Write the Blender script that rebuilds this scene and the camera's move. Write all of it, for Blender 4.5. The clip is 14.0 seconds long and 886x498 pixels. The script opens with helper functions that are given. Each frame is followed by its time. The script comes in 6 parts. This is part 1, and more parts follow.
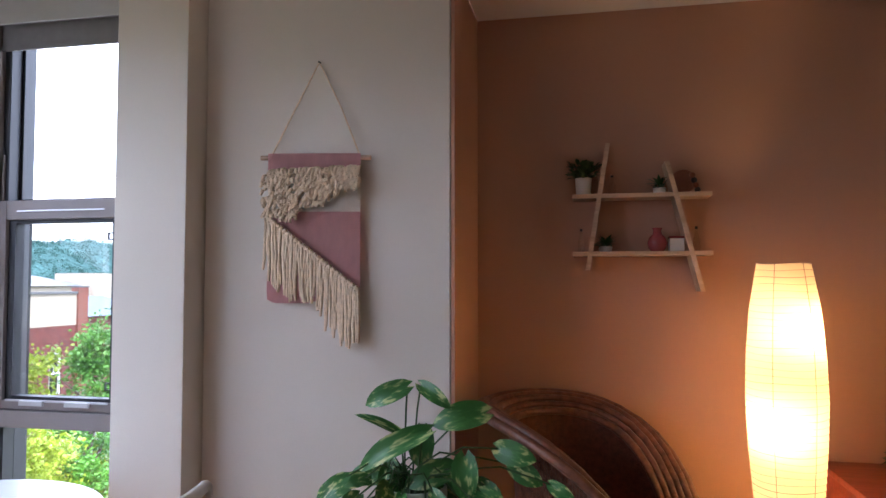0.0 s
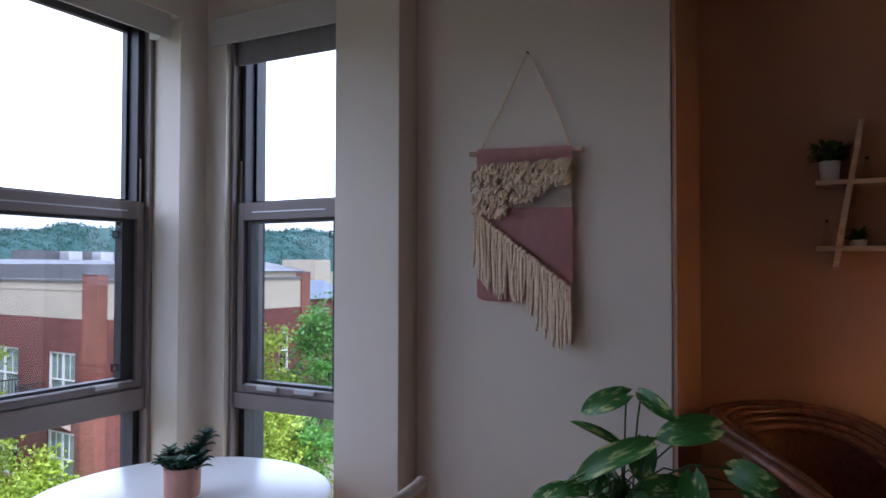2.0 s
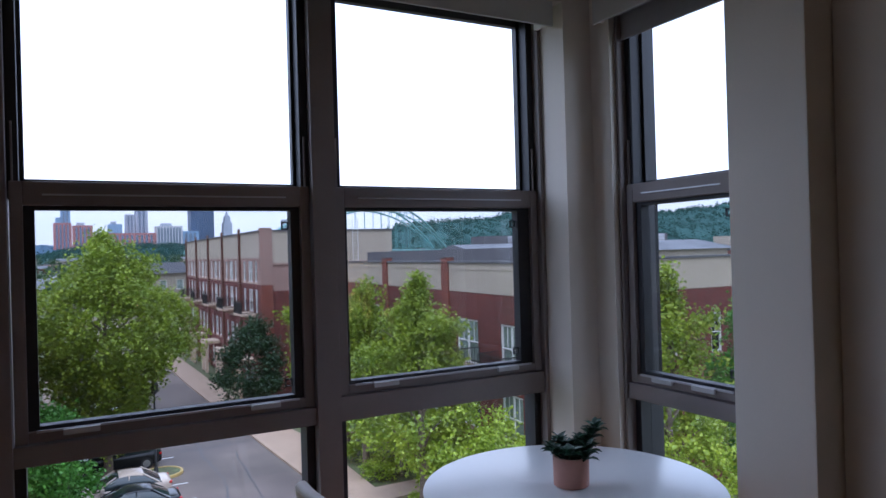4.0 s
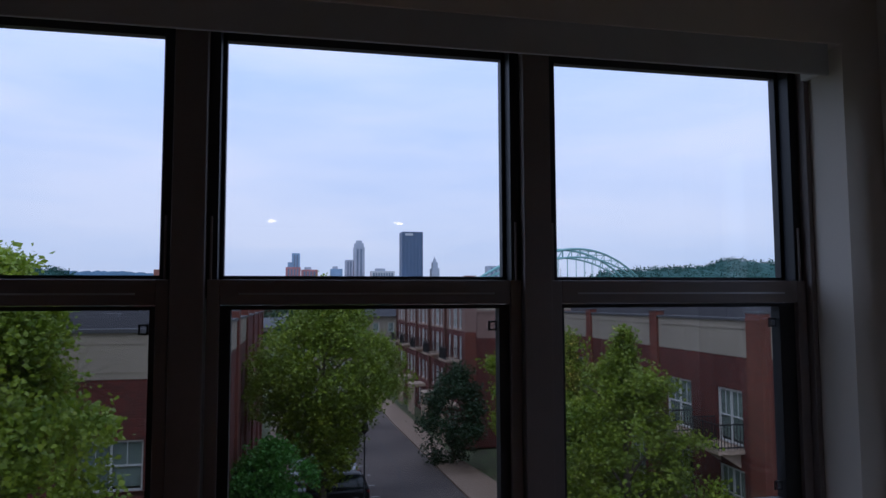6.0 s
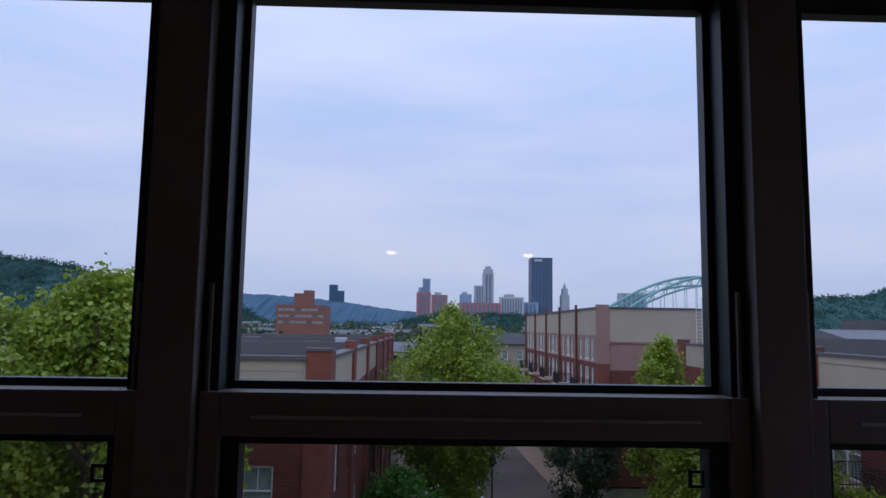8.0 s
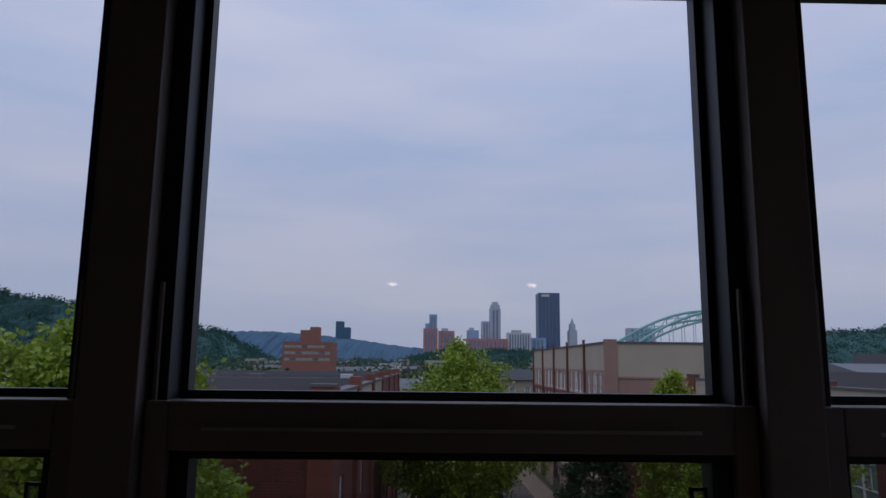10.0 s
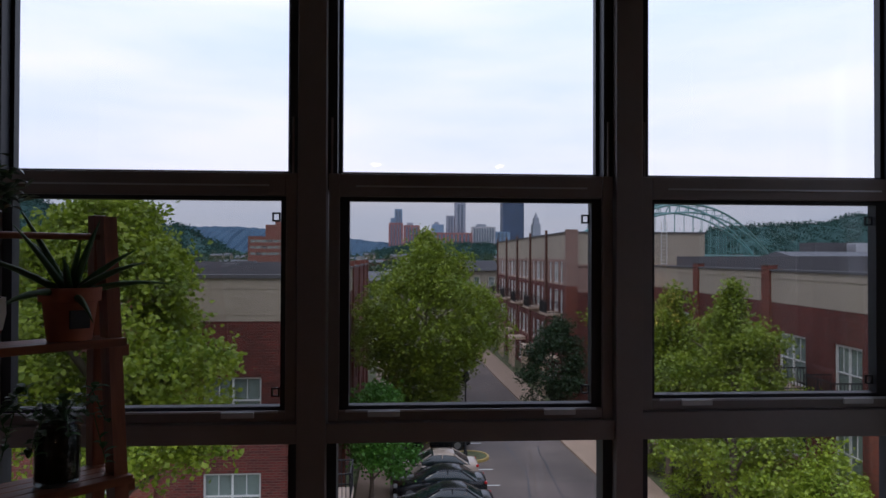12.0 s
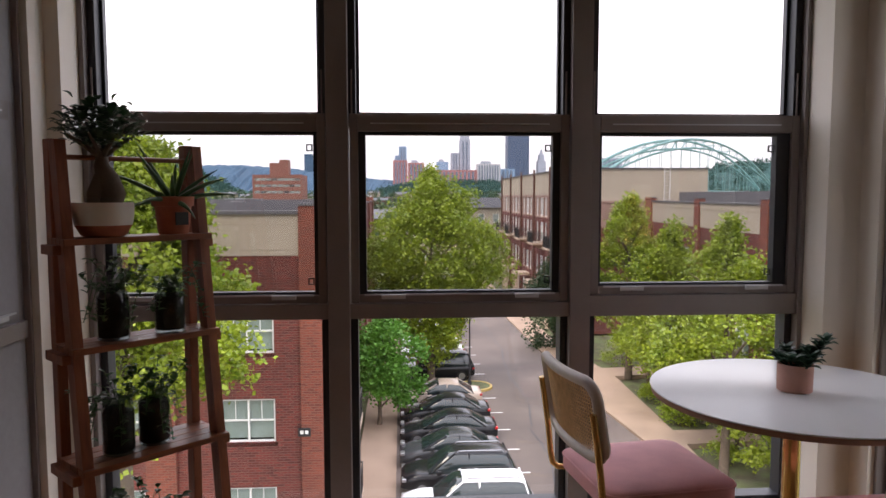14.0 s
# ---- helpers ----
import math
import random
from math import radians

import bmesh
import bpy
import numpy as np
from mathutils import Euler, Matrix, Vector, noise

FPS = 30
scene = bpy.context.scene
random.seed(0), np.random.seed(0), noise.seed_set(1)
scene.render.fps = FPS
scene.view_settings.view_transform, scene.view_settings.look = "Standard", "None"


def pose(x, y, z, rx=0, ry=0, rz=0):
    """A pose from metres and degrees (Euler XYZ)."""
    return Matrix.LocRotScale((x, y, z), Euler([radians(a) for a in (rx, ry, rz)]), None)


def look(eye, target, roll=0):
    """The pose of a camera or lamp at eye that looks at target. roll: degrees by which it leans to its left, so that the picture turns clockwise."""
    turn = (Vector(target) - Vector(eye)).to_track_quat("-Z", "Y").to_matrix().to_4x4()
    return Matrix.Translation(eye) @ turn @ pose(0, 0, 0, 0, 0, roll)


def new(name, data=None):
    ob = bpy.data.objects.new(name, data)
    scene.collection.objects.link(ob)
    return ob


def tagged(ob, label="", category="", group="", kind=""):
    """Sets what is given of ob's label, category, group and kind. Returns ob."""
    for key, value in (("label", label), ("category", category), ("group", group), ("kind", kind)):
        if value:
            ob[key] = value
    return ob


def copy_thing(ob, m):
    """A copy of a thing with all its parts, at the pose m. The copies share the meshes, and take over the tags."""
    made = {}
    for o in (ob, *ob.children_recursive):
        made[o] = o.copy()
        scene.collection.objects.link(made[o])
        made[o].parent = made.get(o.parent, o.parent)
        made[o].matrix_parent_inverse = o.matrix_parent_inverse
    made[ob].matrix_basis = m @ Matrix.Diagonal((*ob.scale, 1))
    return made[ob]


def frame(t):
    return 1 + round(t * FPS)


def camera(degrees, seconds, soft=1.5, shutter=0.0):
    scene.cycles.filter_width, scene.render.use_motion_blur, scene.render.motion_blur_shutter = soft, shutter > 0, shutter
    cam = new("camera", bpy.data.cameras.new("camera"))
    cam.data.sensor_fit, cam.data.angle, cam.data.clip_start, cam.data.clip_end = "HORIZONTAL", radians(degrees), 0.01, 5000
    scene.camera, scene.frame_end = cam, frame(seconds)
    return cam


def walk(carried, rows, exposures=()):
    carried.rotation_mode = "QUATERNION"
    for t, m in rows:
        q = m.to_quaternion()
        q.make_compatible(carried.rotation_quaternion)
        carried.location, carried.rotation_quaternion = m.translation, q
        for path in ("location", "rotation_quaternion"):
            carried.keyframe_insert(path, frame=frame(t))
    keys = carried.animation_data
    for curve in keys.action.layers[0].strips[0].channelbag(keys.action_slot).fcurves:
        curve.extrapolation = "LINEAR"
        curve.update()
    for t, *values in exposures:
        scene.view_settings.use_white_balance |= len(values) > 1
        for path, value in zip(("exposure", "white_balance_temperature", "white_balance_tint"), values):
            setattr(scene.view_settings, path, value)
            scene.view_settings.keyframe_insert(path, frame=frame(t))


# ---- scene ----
cam = camera(64.5, 14.0)
PATH = [
    (0, (-0.631, -2.527, 1.447), (1.326, -2.126, 1.539), -0.0),
    (0.5, (-0.644, -2.537, 1.473), (1.289, -2.033, 1.564), 0.0),
    (1, (-0.656, -2.531, 1.489), (1.234, -1.89, 1.617), 0.2),
    (1.5, (-0.652, -2.509, 1.496), (1.178, -1.71, 1.613), 0.1),
    (2, (-0.562, -2.456, 1.488), (1.209, -1.53, 1.539), 0.1),
    (2.5, (-0.437, -2.376, 1.491), (1.267, -1.329, 1.468), -0.0),
    (3, (-0.405, -2.319, 1.502), (1.168, -1.084, 1.463), -0.5),
    (3.5, (-0.389, -2.355, 1.505), (0.875, -0.806, 1.462), -1.8),
    (4, (-0.337, -2.447, 1.509), (0.613, -0.687, 1.515), -1.6),
    (6.5, (-0.165, -1.852, 1.743), (0.119, 0.122, 1.897), 0.2),
    (7, (-0.086, -1.617, 1.781), (0.012, 0.376, 1.919), 0.8),
    (7.5, (-0.087, -1.42, 1.805), (-0.094, 0.575, 1.941), 1.0),
    (8, (-0.112, -1.205, 1.863), (-0.062, 0.782, 2.083), 0.9),
    (10.3, (-0.052, -1.098, 1.786), (-0.023, 0.876, 2.107), 0.6),
    (10.5, (-0.074, -1.204, 1.762), (-0.016, 0.776, 2.04), 0.4),
    (11, (-0.1, -1.545, 1.638), (0.026, 0.436, 1.879), -0.4),
    (11.5, (-0.134, -1.913, 1.535), (-0.029, 0.081, 1.645), 0.1),
    (12, (-0.263, -2.256, 1.489), (-0.131, -0.26, 1.512), 0.2),
    (12.5, (-0.28, -2.481, 1.472), (-0.137, -0.487, 1.411), -0.5),
    (13, (-0.261, -2.759, 1.445), (-0.083, -0.772, 1.306), -0.8),
    (13.5, (-0.239, -2.912, 1.439), (-0.084, -0.925, 1.277), -0.1),
    (14, (-0.267, -2.945, 1.42), (-0.149, -0.955, 1.266), -0.1),
]

walk(cam, [(t, look(eye, target, roll)) for t, eye, target, roll in PATH],
     exposures=[(0.0, 3.0, 6000, 11), (0.5, 2.7, 5950, 11), (1.2, 2.6, 5800, 11), (2.0, 1.98, 5750, 10), (3.0, 1.55, 5700, 9), (4.2, 0.88, 5550, 9), (6.2, -0.6, 5450, 10), (8.2, -0.72, 5600, 12),
                (10.3, -1.2, 6000, 12), (11.0, -0.95, 6200, 12), (11.6, -0.4, 6300, 12), (12.0, -0.12, 6300, 12), (12.5, 0.38, 6200, 12), (13.2, 1.22, 7300, 13), (14.0, 1.38, 7600, 14)])

# ---- light ----
world = bpy.data.worlds.new("sky")
scene.world = world
world.use_nodes = True
wt = world.node_tree
wt.nodes.clear()


def wire(tree, a, b):
    tree.links.new(a, b)


def overcast():
    n = wt.nodes
    out, bg = n.new("ShaderNodeOutputWorld"), n.new("ShaderNodeBackground")
    sky = n.new("ShaderNodeTexSky")
    sky.sky_type, sky.sun_disc = "NISHITA", False
    sky.sun_elevation, sky.sun_rotation = radians(48), radians(215)
    coord, scale, noise_tex = n.new("ShaderNodeTexCoord"), n.new("ShaderNodeMapping"), n.new("ShaderNodeTexNoise")
    scale.inputs["Scale"].default_value = (1.0, 1.0, 5.0)
    noise_tex.inputs["Scale"].default_value, noise_tex.inputs["Detail"].default_value = 1.6, 5.0
    ramp = n.new("ShaderNodeValToRGB")
    ramp.color_ramp.elements[0].position, ramp.color_ramp.elements[1].position = 0.35, 0.68
    ramp.color_ramp.elements[0].color, ramp.color_ramp.elements[1].color = (0.64, 0.73, 1.0, 1), (0.93, 0.90, 1.05, 1)
    dim = n.new("ShaderNodeMix")
    dim.data_type, dim.blend_type = "RGBA", "MULTIPLY"
    dim.inputs[0].default_value = 1.0
    dim.inputs[7].default_value = (0.1, 0.1, 0.1, 1)
    mix = n.new("ShaderNodeMix")
    mix.data_type = "RGBA"
    mix.inputs[0].default_value = 0.9
    wire(wt, coord.outputs["Generated"], scale.inputs["Vector"])
    wire(wt, scale.outputs["Vector"], noise_tex.inputs["Vector"])
    wire(wt, noise_tex.outputs["Fac"], ramp.inputs["Fac"])
    wire(wt, sky.outputs["Color"], dim.inputs[6])
    wire(wt, dim.outputs[2], mix.inputs[6])
    wire(wt, ramp.outputs["Color"], mix.inputs[7])
    # an overcast sky is dimmer towards the horizon
    part_z, slope, shade = n.new("ShaderNodeSeparateXYZ"), n.new("ShaderNodeMapRange"), n.new("ShaderNodeMix")
    slope.inputs["From Min"].default_value, slope.inputs["From Max"].default_value = 0.0, 0.9
    slope.inputs["To Min"].default_value, slope.inputs["To Max"].default_value = 0.62, 1.2
    shade.data_type, shade.blend_type = "RGBA", "MULTIPLY"
    shade.inputs[0].default_value = 1.0
    wire(wt, coord.outputs["Generated"], part_z.inputs[0])
    wire(wt, part_z.outputs[2], slope.inputs["Value"])
    wire(wt, mix.outputs[2], shade.inputs[6])
    wire(wt, slope.outputs[0], shade.inputs[7])
    wire(wt, shade.outputs[2], bg.inputs["Color"])
    bg.inputs["Strength"].default_value = 1.8
    wire(wt, bg.outputs["Background"], out.inputs["Surface"])


overcast()
sun = new("sun", bpy.data.lights.new("sun", "SUN"))
sun.data.energy, sun.data.angle, sun.data.color = 0.7, radians(20), (1.0, 0.95, 0.88)
sun.matrix_world = look((0, 0, 60), (30, 38, 0))


KITCHEN = 24.0

# ---- materials ----
def mat(name, color, rough=0.6, metal=0.0, var=0.12, scale=6.0, bump=0.0, fine=60.0, coat=0.0, stretch=None, tint=None, dist=0.01):
    """A plain surface with broad and fine variation of tone and a fine relief."""
    m = bpy.data.materials.new(name)
    m.use_nodes = True
    t = m.node_tree
    b = t.nodes["Principled BSDF"]
    b.inputs["Roughness"].default_value, b.inputs["Metallic"].default_value = rough, metal
    b.inputs["Coat Weight"].default_value = coat
    coord, place = t.nodes.new("ShaderNodeTexCoord"), t.nodes.new("ShaderNodeMapping")
    place.inputs["Scale"].default_value = stretch or (1, 1, 1)
    broad, grain = t.nodes.new("ShaderNodeTexNoise"), t.nodes.new("ShaderNodeTexNoise")
    broad.inputs["Scale"].default_value, broad.inputs["Detail"].default_value = scale, 4
    grain.inputs["Scale"].default_value, grain.inputs["Detail"].default_value = fine, 3
    add = t.nodes.new("ShaderNodeMath")
    add.operation = "MULTIPLY_ADD"
    add.inputs[1].default_value = 0.35
    ramp = t.nodes.new("ShaderNodeValToRGB")
    lo = tuple(c * (1 - var) for c in color)
    hi = tuple(min(1, c * (1 + var)) for c in (tint or color))
    ramp.color_ramp.elements[0].position, ramp.color_ramp.elements[1].position = 0.45, 0.9
    ramp.color_ramp.elements[0].color, ramp.color_ramp.elements[1].color = (*lo, 1), (*hi, 1)
    wire(t, coord.outputs["Object"], place.inputs["Vector"])
    wire(t, place.outputs["Vector"], broad.inputs["Vector"])
    wire(t, place.outputs["Vector"], grain.inputs["Vector"])
    wire(t, grain.outputs["Fac"], add.inputs[0])
    wire(t, broad.outputs["Fac"], add.inputs[2])
    wire(t, add.outputs[0], ramp.inputs["Fac"])
    wire(t, ramp.outputs["Color"], b.inputs["Base Color"])
    if bump:
        bm_ = t.nodes.new("ShaderNodeBump")
        bm_.inputs["Strength"].default_value, bm_.inputs["Distance"].default_value = bump, dist
        wire(t, grain.outputs["Fac"], bm_.inputs["Height"])
        wire(t, bm_.outputs["Normal"], b.inputs["Normal"])
    return m


def wood(name, dark, light, axis="x", rough=0.45, scale=1.0):
    s = {"x": (1.2, 14, 14), "y": (14, 1.2, 14), "z": (14, 14, 1.2)}[axis]
    return mat(name, dark, rough, var=0.1, scale=2.2 * scale, bump=0.12, fine=9 * scale, stretch=s, tint=light)


def brick_mat(name, a, b, mortar):
    m = bpy.data.materials.new(name)
    m.use_nodes = True
    t = m.node_tree
    s = t.nodes["Principled BSDF"]
    s.inputs["Roughness"].default_value = 0.85
    coord = t.nodes.new("ShaderNodeTexCoord")
    split, join, add = t.nodes.new("ShaderNodeSeparateXYZ"), t.nodes.new("ShaderNodeCombineXYZ"), t.nodes.new("ShaderNodeMath")
    tex, stain, mix = t.nodes.new("ShaderNodeTexBrick"), t.nodes.new("ShaderNodeTexNoise"), t.nodes.new("ShaderNodeMix")
    tex.inputs["Color1"].default_value, tex.inputs["Color2"].default_value = (*a, 1), (*b, 1)
    tex.inputs["Mortar"].default_value = (*mortar, 1)
    tex.inputs["Scale"].default_value, tex.inputs["Mortar Size"].default_value = 1.0, 0.012
    tex.inputs["Brick Width"].default_value, tex.inputs["Row Height"].default_value = 0.24, 0.088
    stain.inputs["Scale"].default_value, stain.inputs["Detail"].default_value = 0.35, 5
    mix.data_type, mix.blend_type = "RGBA", "MULTIPLY"
    mix.inputs[0].default_value = 0.45
    wire(t, coord.outputs["Object"], split.inputs[0])
    wire(t, split.outputs[0], add.inputs[0])
    wire(t, split.outputs[1], add.inputs[1])
    wire(t, add.outputs[0], join.inputs[0])
    wire(t, split.outputs[2], join.inputs[1])
    wire(t, join.outputs[0], tex.inputs["Vector"])
    wire(t, coord.outputs["Object"], stain.inputs["Vector"])
    wire(t, tex.outputs["Color"], mix.inputs[6])
    wire(t, stain.outputs["Fac"], mix.inputs[7])
    wire(t, mix.outputs[2], s.inputs["Base Color"])
    relief = t.nodes.new("ShaderNodeBump")
    relief.invert = True
    relief.inputs["Strength"].default_value, relief.inputs["Distance"].default_value = 0.6, 0.012
    wire(t, tex.outputs["Fac"], relief.inputs["Height"])
    wire(t, relief.outputs["Normal"], s.inputs["Normal"])
    return m


def leaf_mat(name, a, b, thin=0.35, per_island=True, rough=0.45):
    m = bpy.data.materials.new(name)
    m.use_nodes = True
    t = m.node_tree
    s = t.nodes["Principled BSDF"]
    out = t.nodes["Material Output"]
    s.inputs["Roughness"].default_value = rough
    geo, ramp = t.nodes.new("ShaderNodeNewGeometry"), t.nodes.new("ShaderNodeValToRGB")
    ramp.color_ramp.elements[0].color, ramp.color_ramp.elements[1].color = (*a, 1), (*b, 1)
    coord, nz, avg = t.nodes.new("ShaderNodeTexCoord"), t.nodes.new("ShaderNodeTexNoise"), t.nodes.new("ShaderNodeMath")
    nz.inputs["Scale"].default_value = 0.7
    avg.operation = "MULTIPLY_ADD"
    avg.inputs[1].default_value = 0.45
    wire(t, geo.outputs["Random Per Island"], avg.inputs[0])
    wire(t, coord.outputs["Object"], nz.inputs["Vector"])
    sub = t.nodes.new("ShaderNodeMath")
    sub.operation = "SUBTRACT"
    sub.inputs[1].default_value = 0.22
    wire(t, nz.outputs["Fac"], sub.inputs[0])
    wire(t, sub.outputs[0], avg.inputs[2])
    wire(t, avg.outputs[0], ramp.inputs["Fac"])
    wire(t, ramp.outputs["Color"], s.inputs["Base Color"])
    tr, mix = t.nodes.new("ShaderNodeBsdfTranslucent"), t.nodes.new("ShaderNodeMixShader")
    mix.inputs["Fac"].default_value = thin
    wire(t, ramp.outputs["Color"], tr.inputs["Color"])
    wire(t, s.outputs["BSDF"], mix.inputs[1])
    wire(t, tr.outputs["BSDF"], mix.inputs[2])
    wire(t, mix.outputs["Shader"], out.inputs["Surface"])
    return m


def glass_mat(name, tint=(0.97, 0.985, 0.98), gloss=1.0):
    m = bpy.data.materials.new(name)
    m.use_nodes = True
    t = m.node_tree
    t.nodes.clear()
    out, mix = t.nodes.new("ShaderNodeOutputMaterial"), t.nodes.new("ShaderNodeMixShader")
    clear, shine, fr = t.nodes.new("ShaderNodeBsdfTransparent"), t.nodes.new("ShaderNodeBsdfGlossy"), t.nodes.new("ShaderNodeMath")
    face, power = t.nodes.new("ShaderNodeLayerWeight"), t.nodes.new("ShaderNodeMath")
    face.inputs["Blend"].default_value = 0.5
    power.operation, fr.operation = "POWER", "MULTIPLY_ADD"
    power.inputs[1].default_value = 5.0
    fr.inputs[1].default_value, fr.inputs[2].default_value = 0.8, 0.028
    wire(t, face.outputs["Facing"], power.inputs[0])
    wire(t, power.outputs[0], fr.inputs[0])
    clear.inputs["Color"].default_value = (*tint, 1)
    shine.inputs["Roughness"].default_value = 0.0
    wire(t, fr.outputs[0], mix.inputs["Fac"])
    wire(t, clear.outputs[0], mix.inputs[1])
    wire(t, shine.outputs[0], mix.inputs[2])
    wire(t, mix.outputs[0], out.inputs["Surface"])
    return m


def glow_mat(name, color, strength):
    m = bpy.data.materials.new(name)
    m.use_nodes = True
    t = m.node_tree
    t.nodes.clear()
    out, e = t.nodes.new("ShaderNodeOutputMaterial"), t.nodes.new("ShaderNodeEmission")
    e.inputs["Color"].default_value, e.inputs["Strength"].default_value = (*color, 1), strength
    wire(t, e.outputs[0], out.inputs["Surface"])
    return m


def paper_mat(name, color, share=0.6):
    m = bpy.data.materials.new(name)
    m.use_nodes = True
    t = m.node_tree
    s, out = t.nodes["Principled BSDF"], t.nodes["Material Output"]
    s.inputs["Base Color"].default_value, s.inputs["Roughness"].default_value = (*color, 1), 0.9
    tr, mix = t.nodes.new("ShaderNodeBsdfTranslucent"), t.nodes.new("ShaderNodeMixShader")
    tr.inputs["Color"].default_value = (*color, 1)
    mix.inputs["Fac"].default_value = share
    nz, bmp, coord = t.nodes.new("ShaderNodeTexNoise"), t.nodes.new("ShaderNodeBump"), t.nodes.new("ShaderNodeTexCoord")
    nz.inputs["Scale"].default_value = 40
    bmp.inputs["Strength"].default_value = 0.15
    wire(t, coord.outputs["Object"], nz.inputs["Vector"])
    wire(t, nz.outputs["Fac"], bmp.inputs["Height"])
    wire(t, bmp.outputs["Normal"], s.inputs["Normal"])
    wire(t, s.outputs[0], mix.inputs[1])
    wire(t, tr.outputs[0], mix.inputs[2])
    wire(t, mix.outputs[0], out.inputs["Surface"])
    return m


WALL = mat("wall_paint", (0.69, 0.63, 0.55), 0.7, var=0.03, scale=1.2, bump=0.06, fine=180)
BROWN_WALL = mat("alcove_paint", (0.46, 0.262, 0.178), 0.75, var=0.04, scale=1.2, bump=0.06, fine=180)
CEIL = mat("ceiling_paint", (0.75, 0.72, 0.69), 0.85, var=0.03, scale=1.0, bump=0.05, fine=150)
FLOOR = wood("floor_wood", (0.22, 0.13, 0.08), (0.32, 0.2, 0.12), "y", 0.4)
FRAME = mat("frame_paint", (0.22, 0.188, 0.18), 0.5, var=0.06, scale=5, bump=0.03, fine=90)
TRACK = mat("track_black", (0.018, 0.02, 0.026), 0.5, var=0.1)
ALU = mat("sash_edge_alloy", (0.5, 0.5, 0.52), 0.4, 0.6, var=0.05)
BLIND = mat("blind_rail", (0.5, 0.5, 0.5), 0.6, var=0.04)
SHADE = mat("shade_cloth", (0.27, 0.26, 0.27), 0.9, var=0.06, scale=30, bump=0.1, fine=400)
GLASS = glass_mat("window_glass")
SCREEN = bpy.data.materials.new("insect_screen")
SCREEN.use_nodes = True
_t = SCREEN.node_tree
_mix, _clear = _t.nodes.new("ShaderNodeMixShader"), _t.nodes.new("ShaderNodeBsdfTransparent")
_t.nodes["Principled BSDF"].inputs["Base Color"].default_value = (0.006, 0.006, 0.007, 1)
_t.nodes["Principled BSDF"].inputs["Roughness"].default_value = 0.7
_mix.inputs["Fac"].default_value = 0.28
wire(_t, _clear.outputs[0], _mix.inputs[1])
wire(_t, _t.nodes["Principled BSDF"].outputs[0], _mix.inputs[2])
wire(_t, _mix.outputs[0], _t.nodes["Material Output"].inputs["Surface"])
WHITE_TOP = mat("table_laminate", (0.78, 0.79, 0.8), 0.28, var=0.02, scale=3)
WOODEDGE = mat("table_edge", (0.35, 0.2, 0.16), 0.5, var=0.08)
BRASS = mat("brass", (0.75, 0.5, 0.2), 0.22, 1.0, var=0.06, scale=12)
PINK = mat("pink_velvet", (0.68, 0.34, 0.36), 0.8, var=0.12, scale=7, bump=0.15, fine=300)
CHAIRWOOD = mat("chair_wood_pale", (0.55, 0.5, 0.46), 0.45, var=0.08, scale=8, fine=30)
CANE = mat("cane", (0.62, 0.42, 0.22), 0.6, var=0.15, scale=40)
POT_PINK = mat("pot_blush", (0.6, 0.33, 0.27), 0.7, var=0.05, scale=10, bump=0.05)
SOIL = mat("soil", (0.04, 0.028, 0.02), 0.95, var=0.4, scale=40, bump=0.8)
TEAK = wood("shelf_teak_side", (0.18, 0.054, 0.022), (0.27, 0.088, 0.036), "x", 0.45)
TEAK_UP = wood("shelf_teak_upright", (0.185, 0.054, 0.023), (0.28, 0.088, 0.037), "z", 0.45)
LAWN = mat("planting_ground", (0.10, 0.075, 0.05), 0.95, var=0.3, scale=1.2, bump=0.5, fine=14, tint=(0.10, 0.13, 0.05))
ASPHALT = mat("asphalt", (0.082, 0.066, 0.060), 0.85, var=0.22, scale=0.16, bump=0.25, fine=22, tint=(0.15, 0.118, 0.102))
CONCRETE = mat("pavement_concrete", (0.33, 0.235, 0.17), 0.85, var=0.14, scale=0.5, bump=0.15, fine=25)
PAINT = mat("road_paint", (0.7, 0.7, 0.68), 0.7, var=0.12, scale=3)
YELLOW = mat("yellow_kerb", (0.42, 0.30, 0.10), 0.7, var=0.15)
BRICK = brick_mat("red_brick", (0.225, 0.038, 0.027), (0.10, 0.02, 0.015), (0.20, 0.095, 0.075))
BRICK2 = brick_mat("red_brick_pier", (0.31, 0.068, 0.038), (0.18, 0.04, 0.026), (0.24, 0.12, 0.085))
STUCCO = mat("tan_stucco", (0.40, 0.335, 0.26), 0.9, var=0.06, scale=0.5, bump=0.1)
TANSIDE = mat("buff_siding", (0.33, 0.28, 0.22), 0.85, var=0.07, scale=0.4, stretch=(1, 1, 6))
COPING = mat("coping_metal", (0.10, 0.095, 0.1), 0.6, var=0.1)
ROOFGREY = mat("flat_roof", (0.16, 0.165, 0.18), 0.9, var=0.2, scale=0.2, bump=0.2, fine=4)
WINWHITE = mat("white_window_frame", (0.72, 0.71, 0.68), 0.6, var=0.04)
STONE = mat("window_stone", (0.55, 0.42, 0.32), 0.85, var=0.08, scale=4)
PANE = mat("house_pane", (0.10, 0.12, 0.14), 0.08, var=0.3, scale=0.6)
IRON = mat("black_iron", (0.02, 0.02, 0.022), 0.5, var=0.1)
BARK = mat("bark", (0.12, 0.09, 0.065), 0.95, var=0.3, scale=6, bump=0.6, fine=20)
LEAF = leaf_mat("maple_leaf", (0.08, 0.155, 0.012), (0.40, 0.48, 0.04))
